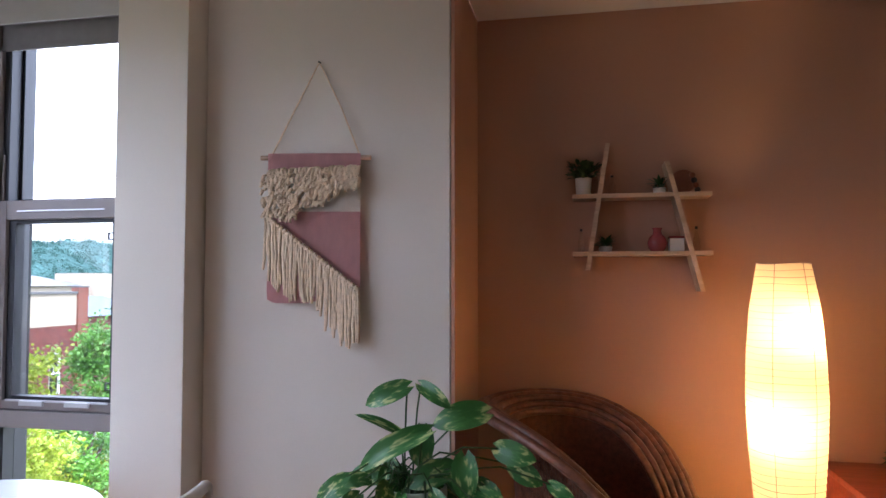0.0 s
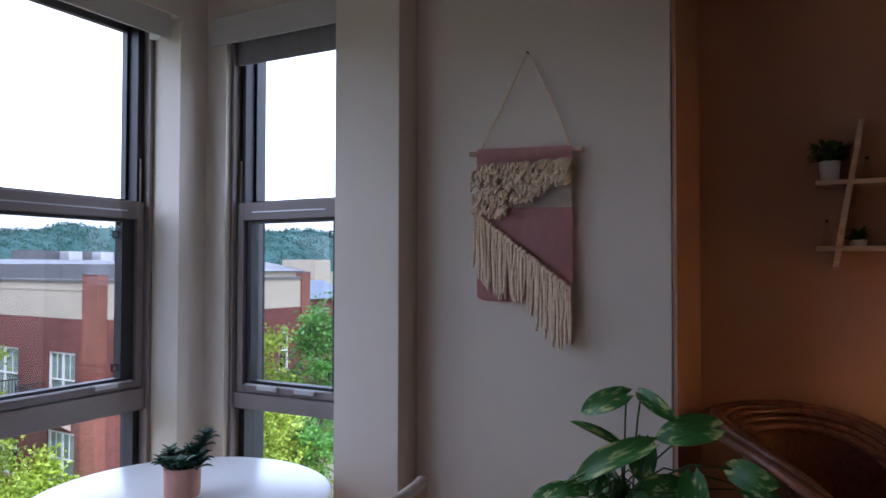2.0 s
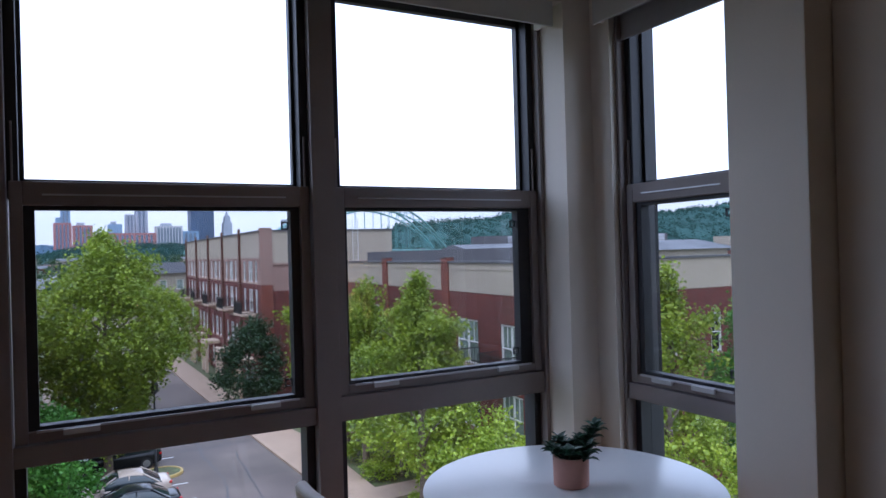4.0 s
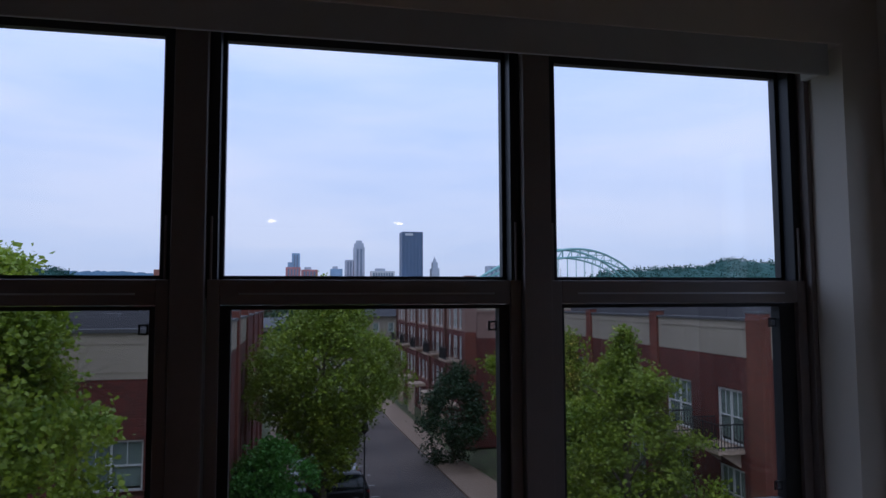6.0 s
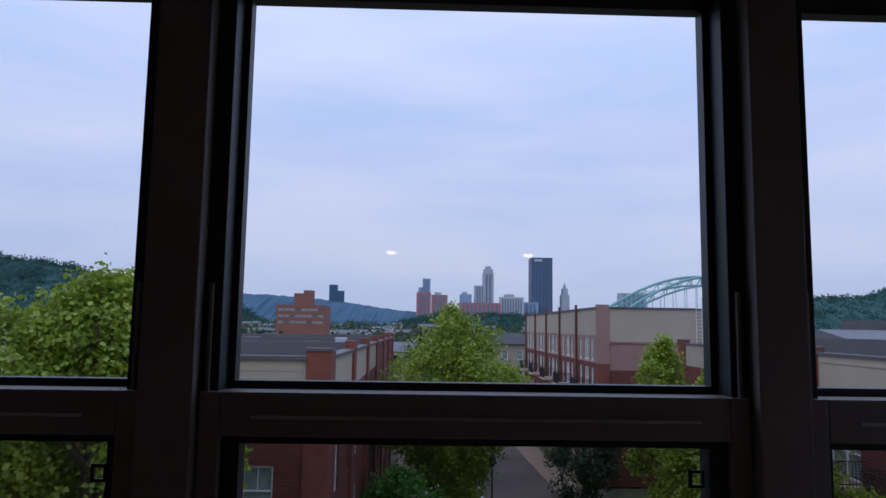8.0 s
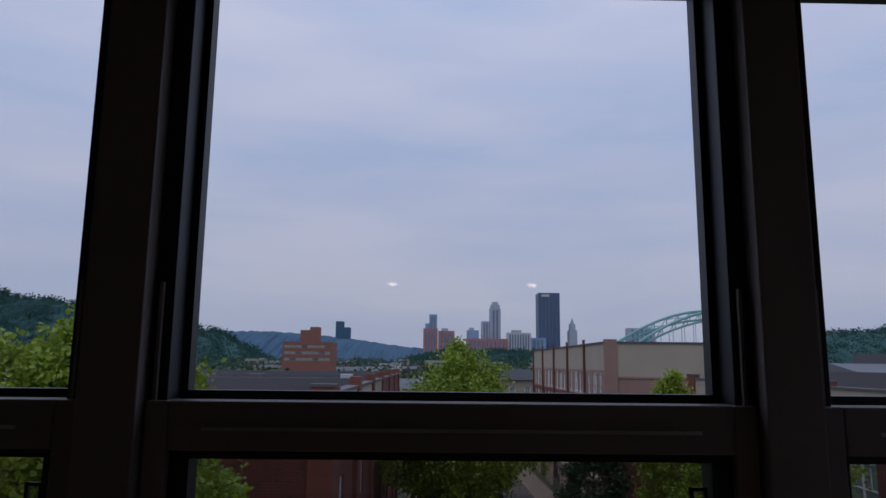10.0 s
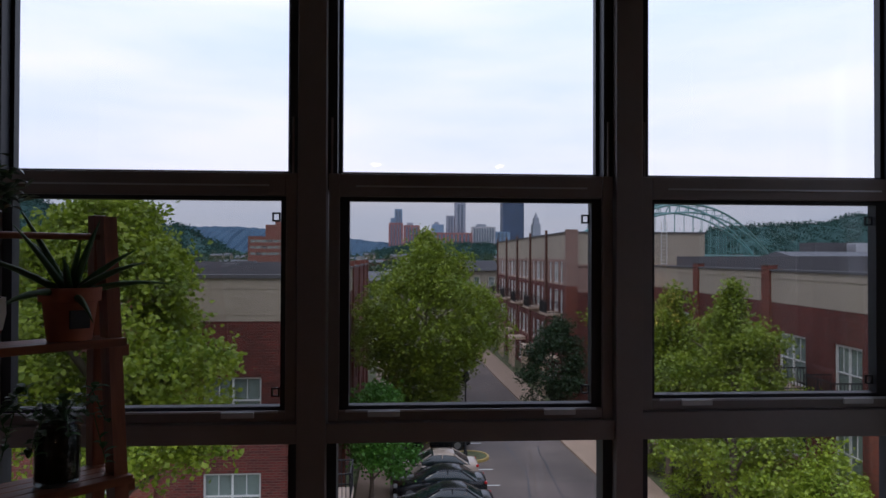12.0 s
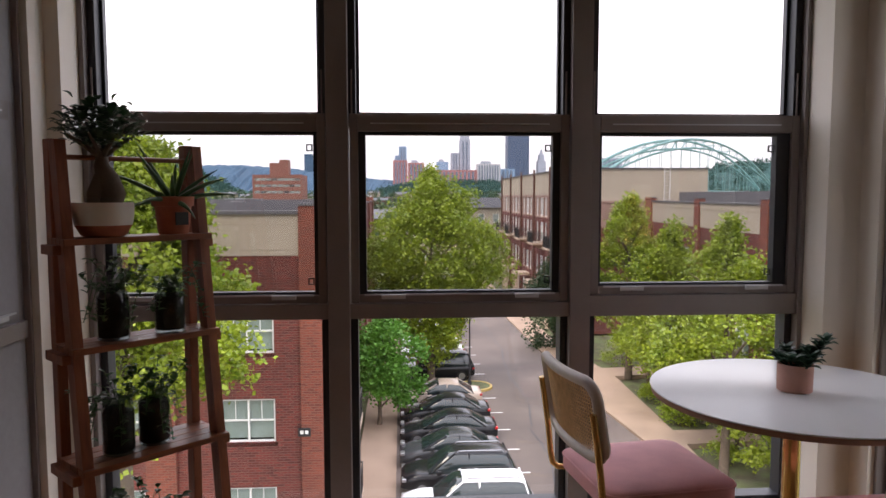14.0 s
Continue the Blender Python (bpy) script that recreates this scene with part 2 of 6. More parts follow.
LEAF_LUSH = leaf_mat("lush_leaf", (0.035, 0.14, 0.018), (0.16, 0.38, 0.05))
LEAF_DARK = leaf_mat("dark_leaf", (0.018, 0.045, 0.018), (0.05, 0.10, 0.035))
LEAF_BRIGHT = leaf_mat("young_leaf", (0.11, 0.20, 0.012), (0.44, 0.53, 0.05))
# Hill green is lightened and blued: distance haze put into the base colour.
HILL = mat("hazed_wooded_hill", (0.05, 0.105, 0.098), 0.95, var=0.3, scale=0.02, fine=0.12, bump=0.8, dist=8)
STEELGREEN = mat("bridge_paint", (0.20, 0.38, 0.37), 0.6, var=0.06, scale=0.05)
TYRE = mat("tyre", (0.02, 0.02, 0.02), 0.85)
RIM = mat("rim", (0.45, 0.45, 0.46), 0.3, 0.8)
CARGLASS = mat("car_glass", (0.015, 0.025, 0.026), 0.05, var=0.1)
CARGLASS.node_tree.nodes["Principled BSDF"].inputs["Specular IOR Level"].default_value = 0.65
TAIL = mat("tail_lamp", (0.4, 0.01, 0.01), 0.2)


# ---- mesh helpers ----
def bx(bm, x0, x1, y0, y1, z0, z1, bevel=0.0):
    r = bmesh.ops.create_cube(bm, size=1.0)
    vs = r["verts"]
    for v in vs:
        v.co = Vector((x0 + (v.co.x + .5) * (x1 - x0), y0 + (v.co.y + .5) * (y1 - y0), z0 + (v.co.z + .5) * (z1 - z0)))
    if bevel:
        es = list({e for v in vs for e in v.link_edges})
        bmesh.ops.bevel(bm, geom=es, offset=bevel, segments=2, affect="EDGES", profile=0.6)
    return vs


def rod(bm, a, b, r0, r1=None, n=10, caps=True):
    a, b = Vector(a), Vector(b)
    d = b - a
    q = d.to_track_quat("Z", "Y").to_matrix().to_4x4()
    m = Matrix.Translation((a + b) / 2) @ q
    return bmesh.ops.create_cone(bm, cap_ends=caps, segments=n, radius1=r0, radius2=r0 if r1 is None else r1, depth=d.length, matrix=m)


def tube(bm, pts, r, n=8, closed=False):
    pts = [Vector(p) for p in pts]
    rings, k = [], len(pts)
    up = None
    for i, p in enumerate(pts):
        a = pts[i - 1] if (i or closed) else p
        b = pts[(i + 1) % k] if (i + 1 < k or closed) else p
        d = (b - a).normalized()
        if up is None:
            up = d.orthogonal().normalized()
        up = (up - d * up.dot(d)).normalized()
        side = d.cross(up)
        rr = r[i] if isinstance(r, (list, tuple)) else r
        rings.append([bm.verts.new(p + (up * math.cos(w) + side * math.sin(w)) * rr) for w in (2 * math.pi * j / n for j in range(n))])
    for i in range(k if closed else k - 1):
        A, B = rings[i], rings[(i + 1) % k]
        for j in range(n):
            bm.faces.new((A[j], A[(j + 1) % n], B[(j + 1) % n], B[j]))
    if not closed:
        bm.faces.new(rings[0][::-1])
        bm.faces.new(rings[-1])


def lathe(bm, profile, n=32, cx=0, cy=0, cap=True):
    rings = []
    for r, z in profile:
        rings.append([bm.verts.new((cx + r * math.cos(2 * math.pi * j / n), cy + r * math.sin(2 * math.pi * j / n), z)) for j in range(n)])
    for A, B in zip(rings, rings[1:]):
        for j in range(n):
            bm.faces.new((A[j], A[(j + 1) % n], B[(j + 1) % n], B[j]))
    if cap:
        bm.faces.new(rings[0][::-1])
        bm.faces.new(rings[-1])


def prism(bm, pts, a, b, axis="y"):
    """A polygon pulled along an axis from a to b; pts are the two other coordinates."""
    def at(p, v):
        return {"y": (p[0], v, p[1]), "x": (v, p[0], p[1]), "z": (p[0], p[1], v)}[axis]
    A, B = [bm.verts.new(at(p, a)) for p in pts], [bm.verts.new(at(p, b)) for p in pts]
    k = len(pts)
    bm.faces.new(A[::-1])
    bm.faces.new(B)
    for i in range(k):
        bm.faces.new((A[i], A[(i + 1) % k], B[(i + 1) % k], B[i]))


def mesh_of(bm, name, material, smooth=None):
    bmesh.ops.recalc_face_normals(bm, faces=bm.faces)
    me = bpy.data.meshes.new(name)
    bm.to_mesh(me)
    bm.free()
    me.materials.append(material)
    if smooth:
        for p in me.polygons:
            p.use_smooth = True
        me.set_sharp_from_angle(angle=radians(smooth))
    return me


def part(name, bm, material, parent=None, label="", smooth=None, m=None):
    me = bm if isinstance(bm, bpy.types.Mesh) else mesh_of(bm, name, material, smooth)
    ob = new(name, me)
    ob.parent = parent
    if m is not None:
        ob.matrix_local = m
    if label:
        tagged(ob, label)
    return ob


def thing(name, label, category, m=None, group="", kind=""):
    ob = new(name)
    ob.empty_display_size = 0.1
    if m is not None:
        ob.matrix_world = m
    return tagged(ob, label, category, group, kind)


def structure(name, bm, material, label, category, smooth=None):
    return tagged(part(name, bm, material, None, "", smooth), label, category, "", "structure")


def box_part(name, dims, material, parent, bevel=0.0, label=""):
    bm = bmesh.new()
    bx(bm, *dims, bevel=bevel)
    return part(name, bm, material, parent, label)


def holed(bm, u0, u1, z0, z1, y0, y1, holes, swap=False):
    """A wall u0..u1 by z0..z1, y0..y1 thick, with right-angled openings (ua, ub, za, zb)."""
    cuts = sorted({u0, u1, *[h[0] for h in holes], *[h[1] for h in holes]})
    cuts = [c for c in cuts if u0 <= c <= u1]
    for a, b in zip(cuts, cuts[1:]):
        z = z0
        for h in sorted((h for h in holes if h[0] <= a + 1e-6 and h[1] >= b - 1e-6), key=lambda h: h[2]):
            if h[2] > z:
                bx(bm, *((y0, y1, a, b) if swap else (a, b, y0, y1)), z, h[2])
            z = h[3]
        if z < z1:
            bx(bm, *((y0, y1, a, b) if swap else (a, b, y0, y1)), z, z1)
    bmesh.ops.remove_doubles(bm, verts=bm.verts, dist=1e-5)


def leaves(centres, size, per, spread, seed, flat=0.5):
    """Leaf blades, each a folded diamond, strewn round the clump centres. Returns vertices and faces."""
    rng = np.random.default_rng(seed)
    c = np.repeat(np.asarray(centres), per, axis=0)
    n = len(c)
    c = c + rng.normal(0, 1, (n, 3)) * spread * 0.55
    d = rng.normal(0, 1, (n, 3))
    d[:, 2] *= flat
    d /= np.linalg.norm(d, axis=1)[:, None]
    s = rng.normal(0, 1, (n, 3))
    s -= d * (s * d).sum(1)[:, None]
    s /= np.linalg.norm(s, axis=1)[:, None]
    L = size * rng.uniform(0.6, 1.25, n)[:, None]
    up = np.cross(d, s)
    v = np.stack([c, c + d * L * .5 + s * L * .42 + up * L * .1, c + d * L, c + d * L * .5 - s * L * .42 + up * L * .1], 1).reshape(-1, 3)
    i = np.arange(n)[:, None] * 4
    f = np.concatenate([i + [0, 1, 2], i + [0, 2, 3]], 1).reshape(-1, 3)
    return v, f


def np_mesh(name, v, f, material):
    me = bpy.data.meshes.new(name)
    me.from_pydata(v.tolist(), [], f.tolist())
    me.materials.append(material)
    return me

# ---- room ----
G = -10.8           # street level
X0, X1 = -1.535, 1.452  # the wide window's opening
YW = -0.2           # inner face of the window wall
XS = 1.59           # side walls of the bay
ZT, ZB = 2.50, 0.03

bm = bmesh.new()
holed(bm, -1.812, 1.812, -0.3, 3.0, YW, 0.12, [(X0, X1, ZB, ZT)])
structure("wall_front", bm, WALL, "greige painted wall round the wide window", "wall")
for nm, s in (("wall_bay_east", 1), ("wall_bay_west", -1)):
    bm = bmesh.new()
    a, b = sorted((s * XS, s * (XS + 0.22)))
    holed(bm, -0.902, YW - 0.002, -0.3, 3.0, a, b, [(-0.902, -0.314, ZB, ZT)], swap=True)
    structure(nm, bm, WALL, "greige painted side wall of the bay with a narrow window", "wall")
    bm = bmesh.new()
    a, b = sorted((s * 1.54, s * 1.86))
    bx(bm, a, b, -1.182, -0.906, -0.3, 3.0, 0.004)
    structure("pilaster_" + ("east" if s > 0 else "west"), bm, WALL, "greige painted pier between window and wall", "pillar")
bm = bmesh.new()
bx(bm, 1.66, 1.9, -2.082, -1.186, -0.3, 3.0, 0.004)
structure("wall_east", bm, WALL, "greige painted wall with a woven hanging", "wall")
bm = bmesh.new()
bx(bm, 1.66, 2.17, -2.097, -2.085, -0.3, 2.51)
bx(bm, 1.9, 2.17, -2.085, -1.9, -0.3, 2.51)
structure("alcove_return", bm, BROWN_WALL, "warm brown painted side of the alcove", "wall")
bm = bmesh.new()
bx(bm, 2.17, 2.35, -9.1, -2.0, -0.3, 3.0)
structure("wall_alcove", bm, BROWN_WALL, "warm brown painted alcove wall", "wall")
bm = bmesh.new()
bx(bm, 1.66, 2.168, -9.0, -2.099, 2.51, 2.9)
structure("alcove_soffit", bm, CEIL, "lowered ceiling over the alcove", "ceiling")
bm = bmesh.new()
bx(bm, -1.9, -1.66, -2.4, -1.186, -0.3, 3.0)
bx(bm, -3.4, -1.66, -2.5, -2.402, -0.3, 3.0)
bx(bm, -3.5, -3.4, -9.1, -2.4, -0.3, 3.0)
structure("wall_west", bm, WALL, "greige painted wall of the room", "wall")
bm = bmesh.new()
bx(bm, -3.5, 2.35, -9.2, -9.1, -0.3, 3.0)
structure("wall_back", bm, WALL, "greige painted back wall of the room", "wall")
bm = bmesh.new()
bx(bm, -3.5, 2.35, -9.2, -1.3, 2.86, 3.05)
bx(bm, -1.8, 1.8, -1.3, 0.1, 2.86, 3.05)
structure("ceiling", bm, CEIL, "white painted ceiling", "ceiling")
bm = bmesh.new()
bx(bm, -3.5, 2.35, -9.2, -1.3, -0.3, 0.0)
bx(bm, -1.8, 1.8, -1.3, 0.1, -0.3, 0.0)
structure("floor", bm, FLOOR, "brown wooden floor", "floor")


# ---- windows ----
def sash_column(parent, a, b, lift=0.0, gl=0.068, gr=0.068):
    """One column of the window between a and b: upper and lower sash above a fixed light."""
    def frame_box(name, dims, material, bevel=0.003, label=""):
        return box_part(name, dims, material, parent, bevel, label)
    # jamb tracks
    for x0, x1 in ((a, a + 0.030), (b - 0.030, b)):
        frame_box("jamb_track", (x0, x1, -0.012, 0.075, 1.70, ZT), TRACK, 0.002, "black jamb track")
        frame_box("jamb_liner", (x0 + 0.010, x1 - 0.014, -0.022, -0.013, 1.74, 1.93), FRAME, 0.001, "slim jamb cover")
    # upper sash
    bm = bmesh.new()
    for d in ((a + 0.030, a + 0.042, 0.042, 0.072, 1.75, ZT), (b - 0.042, b - 0.030, 0.042, 0.072, 1.75, ZT),
              (a + 0.030, b - 0.030, 0.042, 0.072, 1.72, 1.765), (a + 0.030, b - 0.030, 0.042, 0.072, ZT - 0.04, ZT)):
        bx(bm, *d)
    part("upper_sash", bm, TRACK, parent, "dark upper sash frame")
    box_part("pane", (a + 0.036, b - 0.036, 0.056, 0.06, 1.74, ZT - 0.03), GLASS, parent).visible_shadow = False
    # lower sash
    z0 = 1.0 + lift
    bm = bmesh.new()
    bx(bm, a + 0.004, a + 0.038, -0.028, 0.034, z0 - 0.03, 1.752, 0.003)
    bx(bm, b - 0.038, b - 0.004, -0.028, 0.034, z0 - 0.03, 1.752, 0.003)
    bx(bm, a + 0.0385, b - 0.0385, -0.028, 0.034, 1.68, 1.752, 0.003)
    bx(bm, a + 0.0385, b - 0.0385, -0.028, 0.034, z0 - 0.028, z0 + 0.004, 0.003)
    lower = part("lower_sash", bm, FRAME, parent, "taupe lower sash frame")
    bm = bmesh.new()
    bx(bm, a + 0.039, a + gl, -0.012, 0.03, z0 + 0.005, 1.679)
    bx(bm, b - gr, b - 0.039, -0.012, 0.03, z0 + 0.005, 1.679)
    bx(bm, a + gl, b - gr, -0.012, 0.03, 1.667, 1.679)
    bx(bm, a + gl, b - gr, -0.012, 0.03, z0 + 0.005, z0 + 0.017)
    part("gasket", bm, TRACK, lower, "black glazing gasket")
    box_part("pane", (a + 0.042, b - 0.042, 0.008, 0.012, z0 + 0.006, 1.678), GLASS, lower).visible_shadow = False
    bm = bmesh.new()
    bx(bm, a + 0.06, b - 0.06, -0.034, -0.0285, z0 + 0.001, z0 + 0.008)
    part("lift_rail", bm, ALU, lower, "pale metal lift rail")
    # Pale strip draws the highlight along the top rail's edge.
    bm = bmesh.new()
    bx(bm, a + 0.09, b - 0.09, -0.034, -0.0285, 1.7095, 1.7145)
    part("edge_highlight", bm, ALU, lower, "thin pale strip standing for the highlight on the rail edge")
    for x in (a + 0.13, b - 0.23):
        bm = bmesh.new()
        bx(bm, x, x + 0.10, -0.046, -0.0345, z0 - 0.012, z0 + 0.006, 0.002)
        part("lift_tab", bm, BLIND, lower, "pale metal lift tab")
    for z in (1.60, z0 + 0.045):
        bm = bmesh.new()
        x = b - gr - 0.03
        for d in ((x, x + 0.026, z, z + 0.005), (x, x + 0.026, z + 0.024, z + 0.029), (x, x + 0.005, z, z + 0.029), (x + 0.021, x + 0.026, z, z + 0.029)):
            bx(bm, d[0], d[1], 0.0, 0.007, d[2], d[3])
        part("latch", bm, TRACK, lower, "small black screen latch")
    # insect screen outside the lower sash
    box_part("insect_screen", (a + 0.036, b - 0.036, 0.09, 0.0915, z0 - 0.02, 1.74), SCREEN, parent, 0, "fine dark insect screen").visible_shadow = False
    # rail and fixed light
    bm = bmesh.new()
    bx(bm, a, b, -0.04, 0.08, 0.905, 0.968 + lift, 0.003)
    part("transom", bm, FRAME, parent)
    bm = bmesh.new()
    bx(bm, a, a + 0.03, -0.005, 0.07, 0.06, 0.904)
    bx(bm, b - 0.03, b, -0.005, 0.07, 0.06, 0.904)
    bx(bm, a + 0.03, b - 0.03, -0.005, 0.07, 0.06, 0.086)
    part("fixed_light_frame", bm, TRACK, parent, "black frame of the fixed light")
    box_part("pane", (a + 0.03, b - 0.03, 0.045, 0.049, 0.086, 0.904), GLASS, parent).visible_shadow = False


def mullion(parent, a, b):
    bm = bmesh.new()
    bx(bm, a, b, -0.05, 0.08, 0.06, ZT, 0.003)
    part("mullion", bm, FRAME, parent, "taupe window mullion")


def sill(parent, a, b):
    bm = bmesh.new()
    bx(bm, a, b, -0.04, 0.08, ZB, 0.058, 0.003)
    part("bottom_rail", bm, FRAME, parent)
    bm = bmesh.new()
    bx(bm, a, b, -0.2, -0.042, ZB - 0.02, ZB + 0.006, 0.003)
    part("window_sill", bm, WALL, parent, "painted inner sill")


win = thing("window_1", "wide taupe-framed window of three double-hung bays", "window", None, "", "structure")
mullion(win, X0 + 0.001, -1.513)
mullion(win, -0.571, -0.482)
mullion(win, 0.440, 0.527)
mullion(win, 1.432, X1 - 0.001)
for a, b, lift, gl, gr in ((-1.512, -0.572, 0.0, 0.068, 0.055), (-0.481, 0.439, 0.0, 0.068, 0.07), (0.528, 1.431, 0.025, 0.05, 0.096)):
    sash_column(win, a, b, lift, gl, gr)
sill(win, X0 + 0.001, X1 - 0.001)


def headrail(name, m, a, b, drop, label):
    ob = thing(name, label, "roller blind", m)
    bm = bmesh.new()
    bx(bm, a, b, -0.19, -0.18, 2.375, 2.49, 0.003)
    bx(bm, a, b, -0.179, -0.085, 2.478, 2.49)
    part("fascia", bm, BLIND, ob, "pale grey blind fascia")
    bm = bmesh.new()
    rod(bm, (a + 0.03, -0.125, 2.43), (b - 0.03, -0.125, 2.43), 0.03, n=16)
    part("roller", bm, SHADE, ob, smooth=40)
    bm = bmesh.new()
    bx(bm, a + 0.03, b - 0.03, -0.098, -0.095, drop, 2.43)
    bx(bm, a + 0.03, b - 0.03, -0.102, -0.091, drop - 0.018, drop, 0.002)
    part("shade_cloth", bm, SHADE, ob, "grey shade cloth")
    for x in (a + 0.004, b - 0.024):
        bm = bmesh.new()
        bx(bm, x, x + 0.02, -0.16, -0.09, 2.385, 2.476, 0.003)
        part("bracket", bm, WINWHITE, ob, "white blind bracket")
    return ob


headrail("roller_blind", pose(0, 0, 0.024), X0 + 0.02, X1 - 0.04, 2.43, "grey roller blind rolled up over the wide window")
for nm, s in (("window_2", 1), ("window_3", -1)):
    # local x runs along the side wall from the pier to the corner, local y outwards
    m = Matrix.Translation((s * (XS + 0.075), 0, 0)) @ (pose(0, 0, 0, 0, 0, -90) if s > 0 else pose(0, 0, 0, 0, 0, 90))
    w = thing(nm, "narrow taupe-framed double-hung side window", "window", m, "", "structure")
    a, b = (0.316, 0.902) if s > 0 else (-0.902, -0.316)
    sash_column(w, a + 0.017, b - 0.017)
    for x in (a, b - 0.012):
        box_part("outer_jamb", (x, x + 0.012, 0.081, 0.15, ZB + 0.002, ZT - 0.002), TRACK, w, 0, "dark outer jamb lining")
    mullion(w, a, a + 0.016)
    mullion(w, b - 0.016, b)
    bm = bmesh.new()
    bx(bm, a, b, -0.04, 0.08, ZB, 0.058, 0.003)
    part("bottom_rail", bm, FRAME, w)
    # window_3's lowered cloth is assumed, added to hold daylight off that side.
    headrail("roller_blind", m @ pose(0, 0.07, 0.022), a - (0.045 if s > 0 else 0.0), b + (0.0 if s > 0 else 0.045), 2.325 if s > 0 else 0.12, "grey roller blind rolled up over the narrow side window" if s > 0 else "grey roller blind, assumed drawn down to dim the side window")


# ---- furniture ----
TZ = 0.745


def round_table():
    ob = thing("round_table", "round white laminate dining table on a brass pedestal", "table", pose(1.08, -0.645, 0))
    r = 0.478
    bm = bmesh.new()
    lathe(bm, [(r - 0.006, TZ - 0.006), (r - 0.001, TZ - 0.004), (r - 0.002, TZ - 0.001), (r - 0.006, TZ)], 96)
    part("tabletop", bm, WHITE_TOP, ob, smooth=40)
    bm = bmesh.new()
    lathe(bm, [(r - 0.03, TZ - 0.026), (r - 0.006, TZ - 0.024), (r - 0.004, TZ - 0.0065)], 96)
    part("edge_band", bm, WOODEDGE, ob, "brown wooden edge", smooth=40)
    bm = bmesh.new()
    lathe(bm, [(0.21, 0.0), (0.21, 0.012), (0.05, 0.03), (0.03, 0.05), (0.028, 0.70), (0.11, 0.712), (0.11, TZ - 0.027)], 40)
    part("pedestal", bm, BRASS, ob, "brass pedestal", smooth=35)
    return ob


def rounded(w, d, r, n=6):
    pts = []
    for cx, cy, a0 in ((w - r, d - r, 0), (-w + r, d - r, 90), (-w + r, -d + r, 180), (w - r, -d + r, 270)):
        pts += [(cx + r * math.cos(radians(a0 + 90 * i / n)), cy + r * math.sin(radians(a0 + 90 * i / n))) for i in range(n + 1)]
    return pts


def cane_chair(m):
    """Cantilever chair that faces its local +x."""
    ob = thing("dining_chair", "brass cantilever chair with pink velvet seat and cane back", "chair", m, "chairs at the round table")
    # seat cushion
    bm = bmesh.new()
    rings = []
    for k, z in ((0.985, 0.405), (1.0, 0.415), (1.0, 0.455), (0.985, 0.466), (0.93, 0.474), (0.7, 0.482), (0.3, 0.486)):
        rings.append([bm.verts.new((x * k, y * k, z)) for x, y in rounded(0.235, 0.225, 0.06)])
    for A, B in zip(rings, rings[1:]):
        for j in range(len(A)):
            bm.faces.new((A[j], A[(j + 1) % len(A)], B[(j + 1) % len(A)], B[j]))
    bm.faces.new(rings[0][::-1]), bm.faces.new(rings[-1])
    seat = part("seat", bm, PINK, ob, "pink velvet seat cushion", smooth=60)
    bm = bmesh.new()
    tube(bm, [(x * 1.002, y * 1.002, 0.458) for x, y in rounded(0.235, 0.225, 0.06)], 0.0045, 6, True)
    part("piping", bm, PINK, seat, smooth=60)

    # back: curved wooden frame with cane
    def bow(y):
        return -0.262 - 0.035 * (1 - (y / 0.235) ** 2) * 1.0 + 0.03
    zs = (0.56, 0.85)

    def ring_pts(hw, z0, z1, r):
        pts = [(x, z) for x, z in rounded(hw, (z1 - z0) / 2, r, 5)]
        return [(bow(y) - (z + (z0 + z1) / 2 - 0.5) * 0.17, y, z + (z0 + z1) / 2) for y, z in pts]
    bm = bmesh.new()
    loop = ring_pts(0.228, zs[0] + 0.018, zs[1] - 0.018, 0.055)
    # densify straight runs
    dense = []
    for p, q in zip(loop, loop[1:] + loop[:1]):
        p, q = Vector(p), Vector(q)
        k = max(1, int((q - p).length / 0.03))
        for i in range(k):
            v = p.lerp(q, i / k)
            dense.append((bow(v.y) - (v.z - 0.5) * 0.17, v.y, v.z))
    tube(bm, dense, 0.019, 8, True)
    back = part("backrest", bm, CHAIRWOOD, ob, "pale wooden back frame", smooth=60)
    bm = bmesh.new()
    for i in range(-16, 17):
        y = i * 0.0125
        tube(bm, [(bow(y) - (z - 0.5) * 0.17, y, z) for z in (zs[0] + 0.03, 0.685, zs[1] - 0.03)], 0.0026, 4)
    for k in range(17):
        z = zs[0] + 0.034 + k * 0.0125
        tube(bm, [(bow(y) - (z - 0.5) * 0.17 + 0.002, y, z) for y in [j * 0.042 - 0.21 for j in range(11)]], 0.0026, 4)
    tagged(part("cane_panel", bm, CANE, back, "woven cane panel"), kind="stuff")
    # brass tube frame: from back down, along the seat, down the front, along the floor
    for s in (-1, 1):
        y = s * 0.236
        pts = [(-0.30, y, 0.74), (-0.287, y, 0.66), (-0.272, y, 0.55), (-0.262, y, 0.45), (-0.255, y, 0.41), (-0.235, y, 0.39), (-0.20, y, 0.385), (0.12, y, 0.385),
               (0.19, y, 0.38), (0.222, y, 0.362), (0.235, y, 0.33), (0.238, y, 0.1), (0.235, y, 0.05), (0.21, y, 0.02), (0.17, y, 0.012), (-0.24, y, 0.012)]
        bm = bmesh.new()
        tube(bm, pts, 0.0115, 10)
        part("tube_leg", bm, BRASS, ob, "polished brass tube", smooth=60)
    bm = bmesh.new()
    rod(bm, (-0.24, -0.236, 0.012), (-0.24, 0.236, 0.012), 0.0115)
    part("floor_bar", bm, BRASS, ob, "polished brass tube", smooth=60)
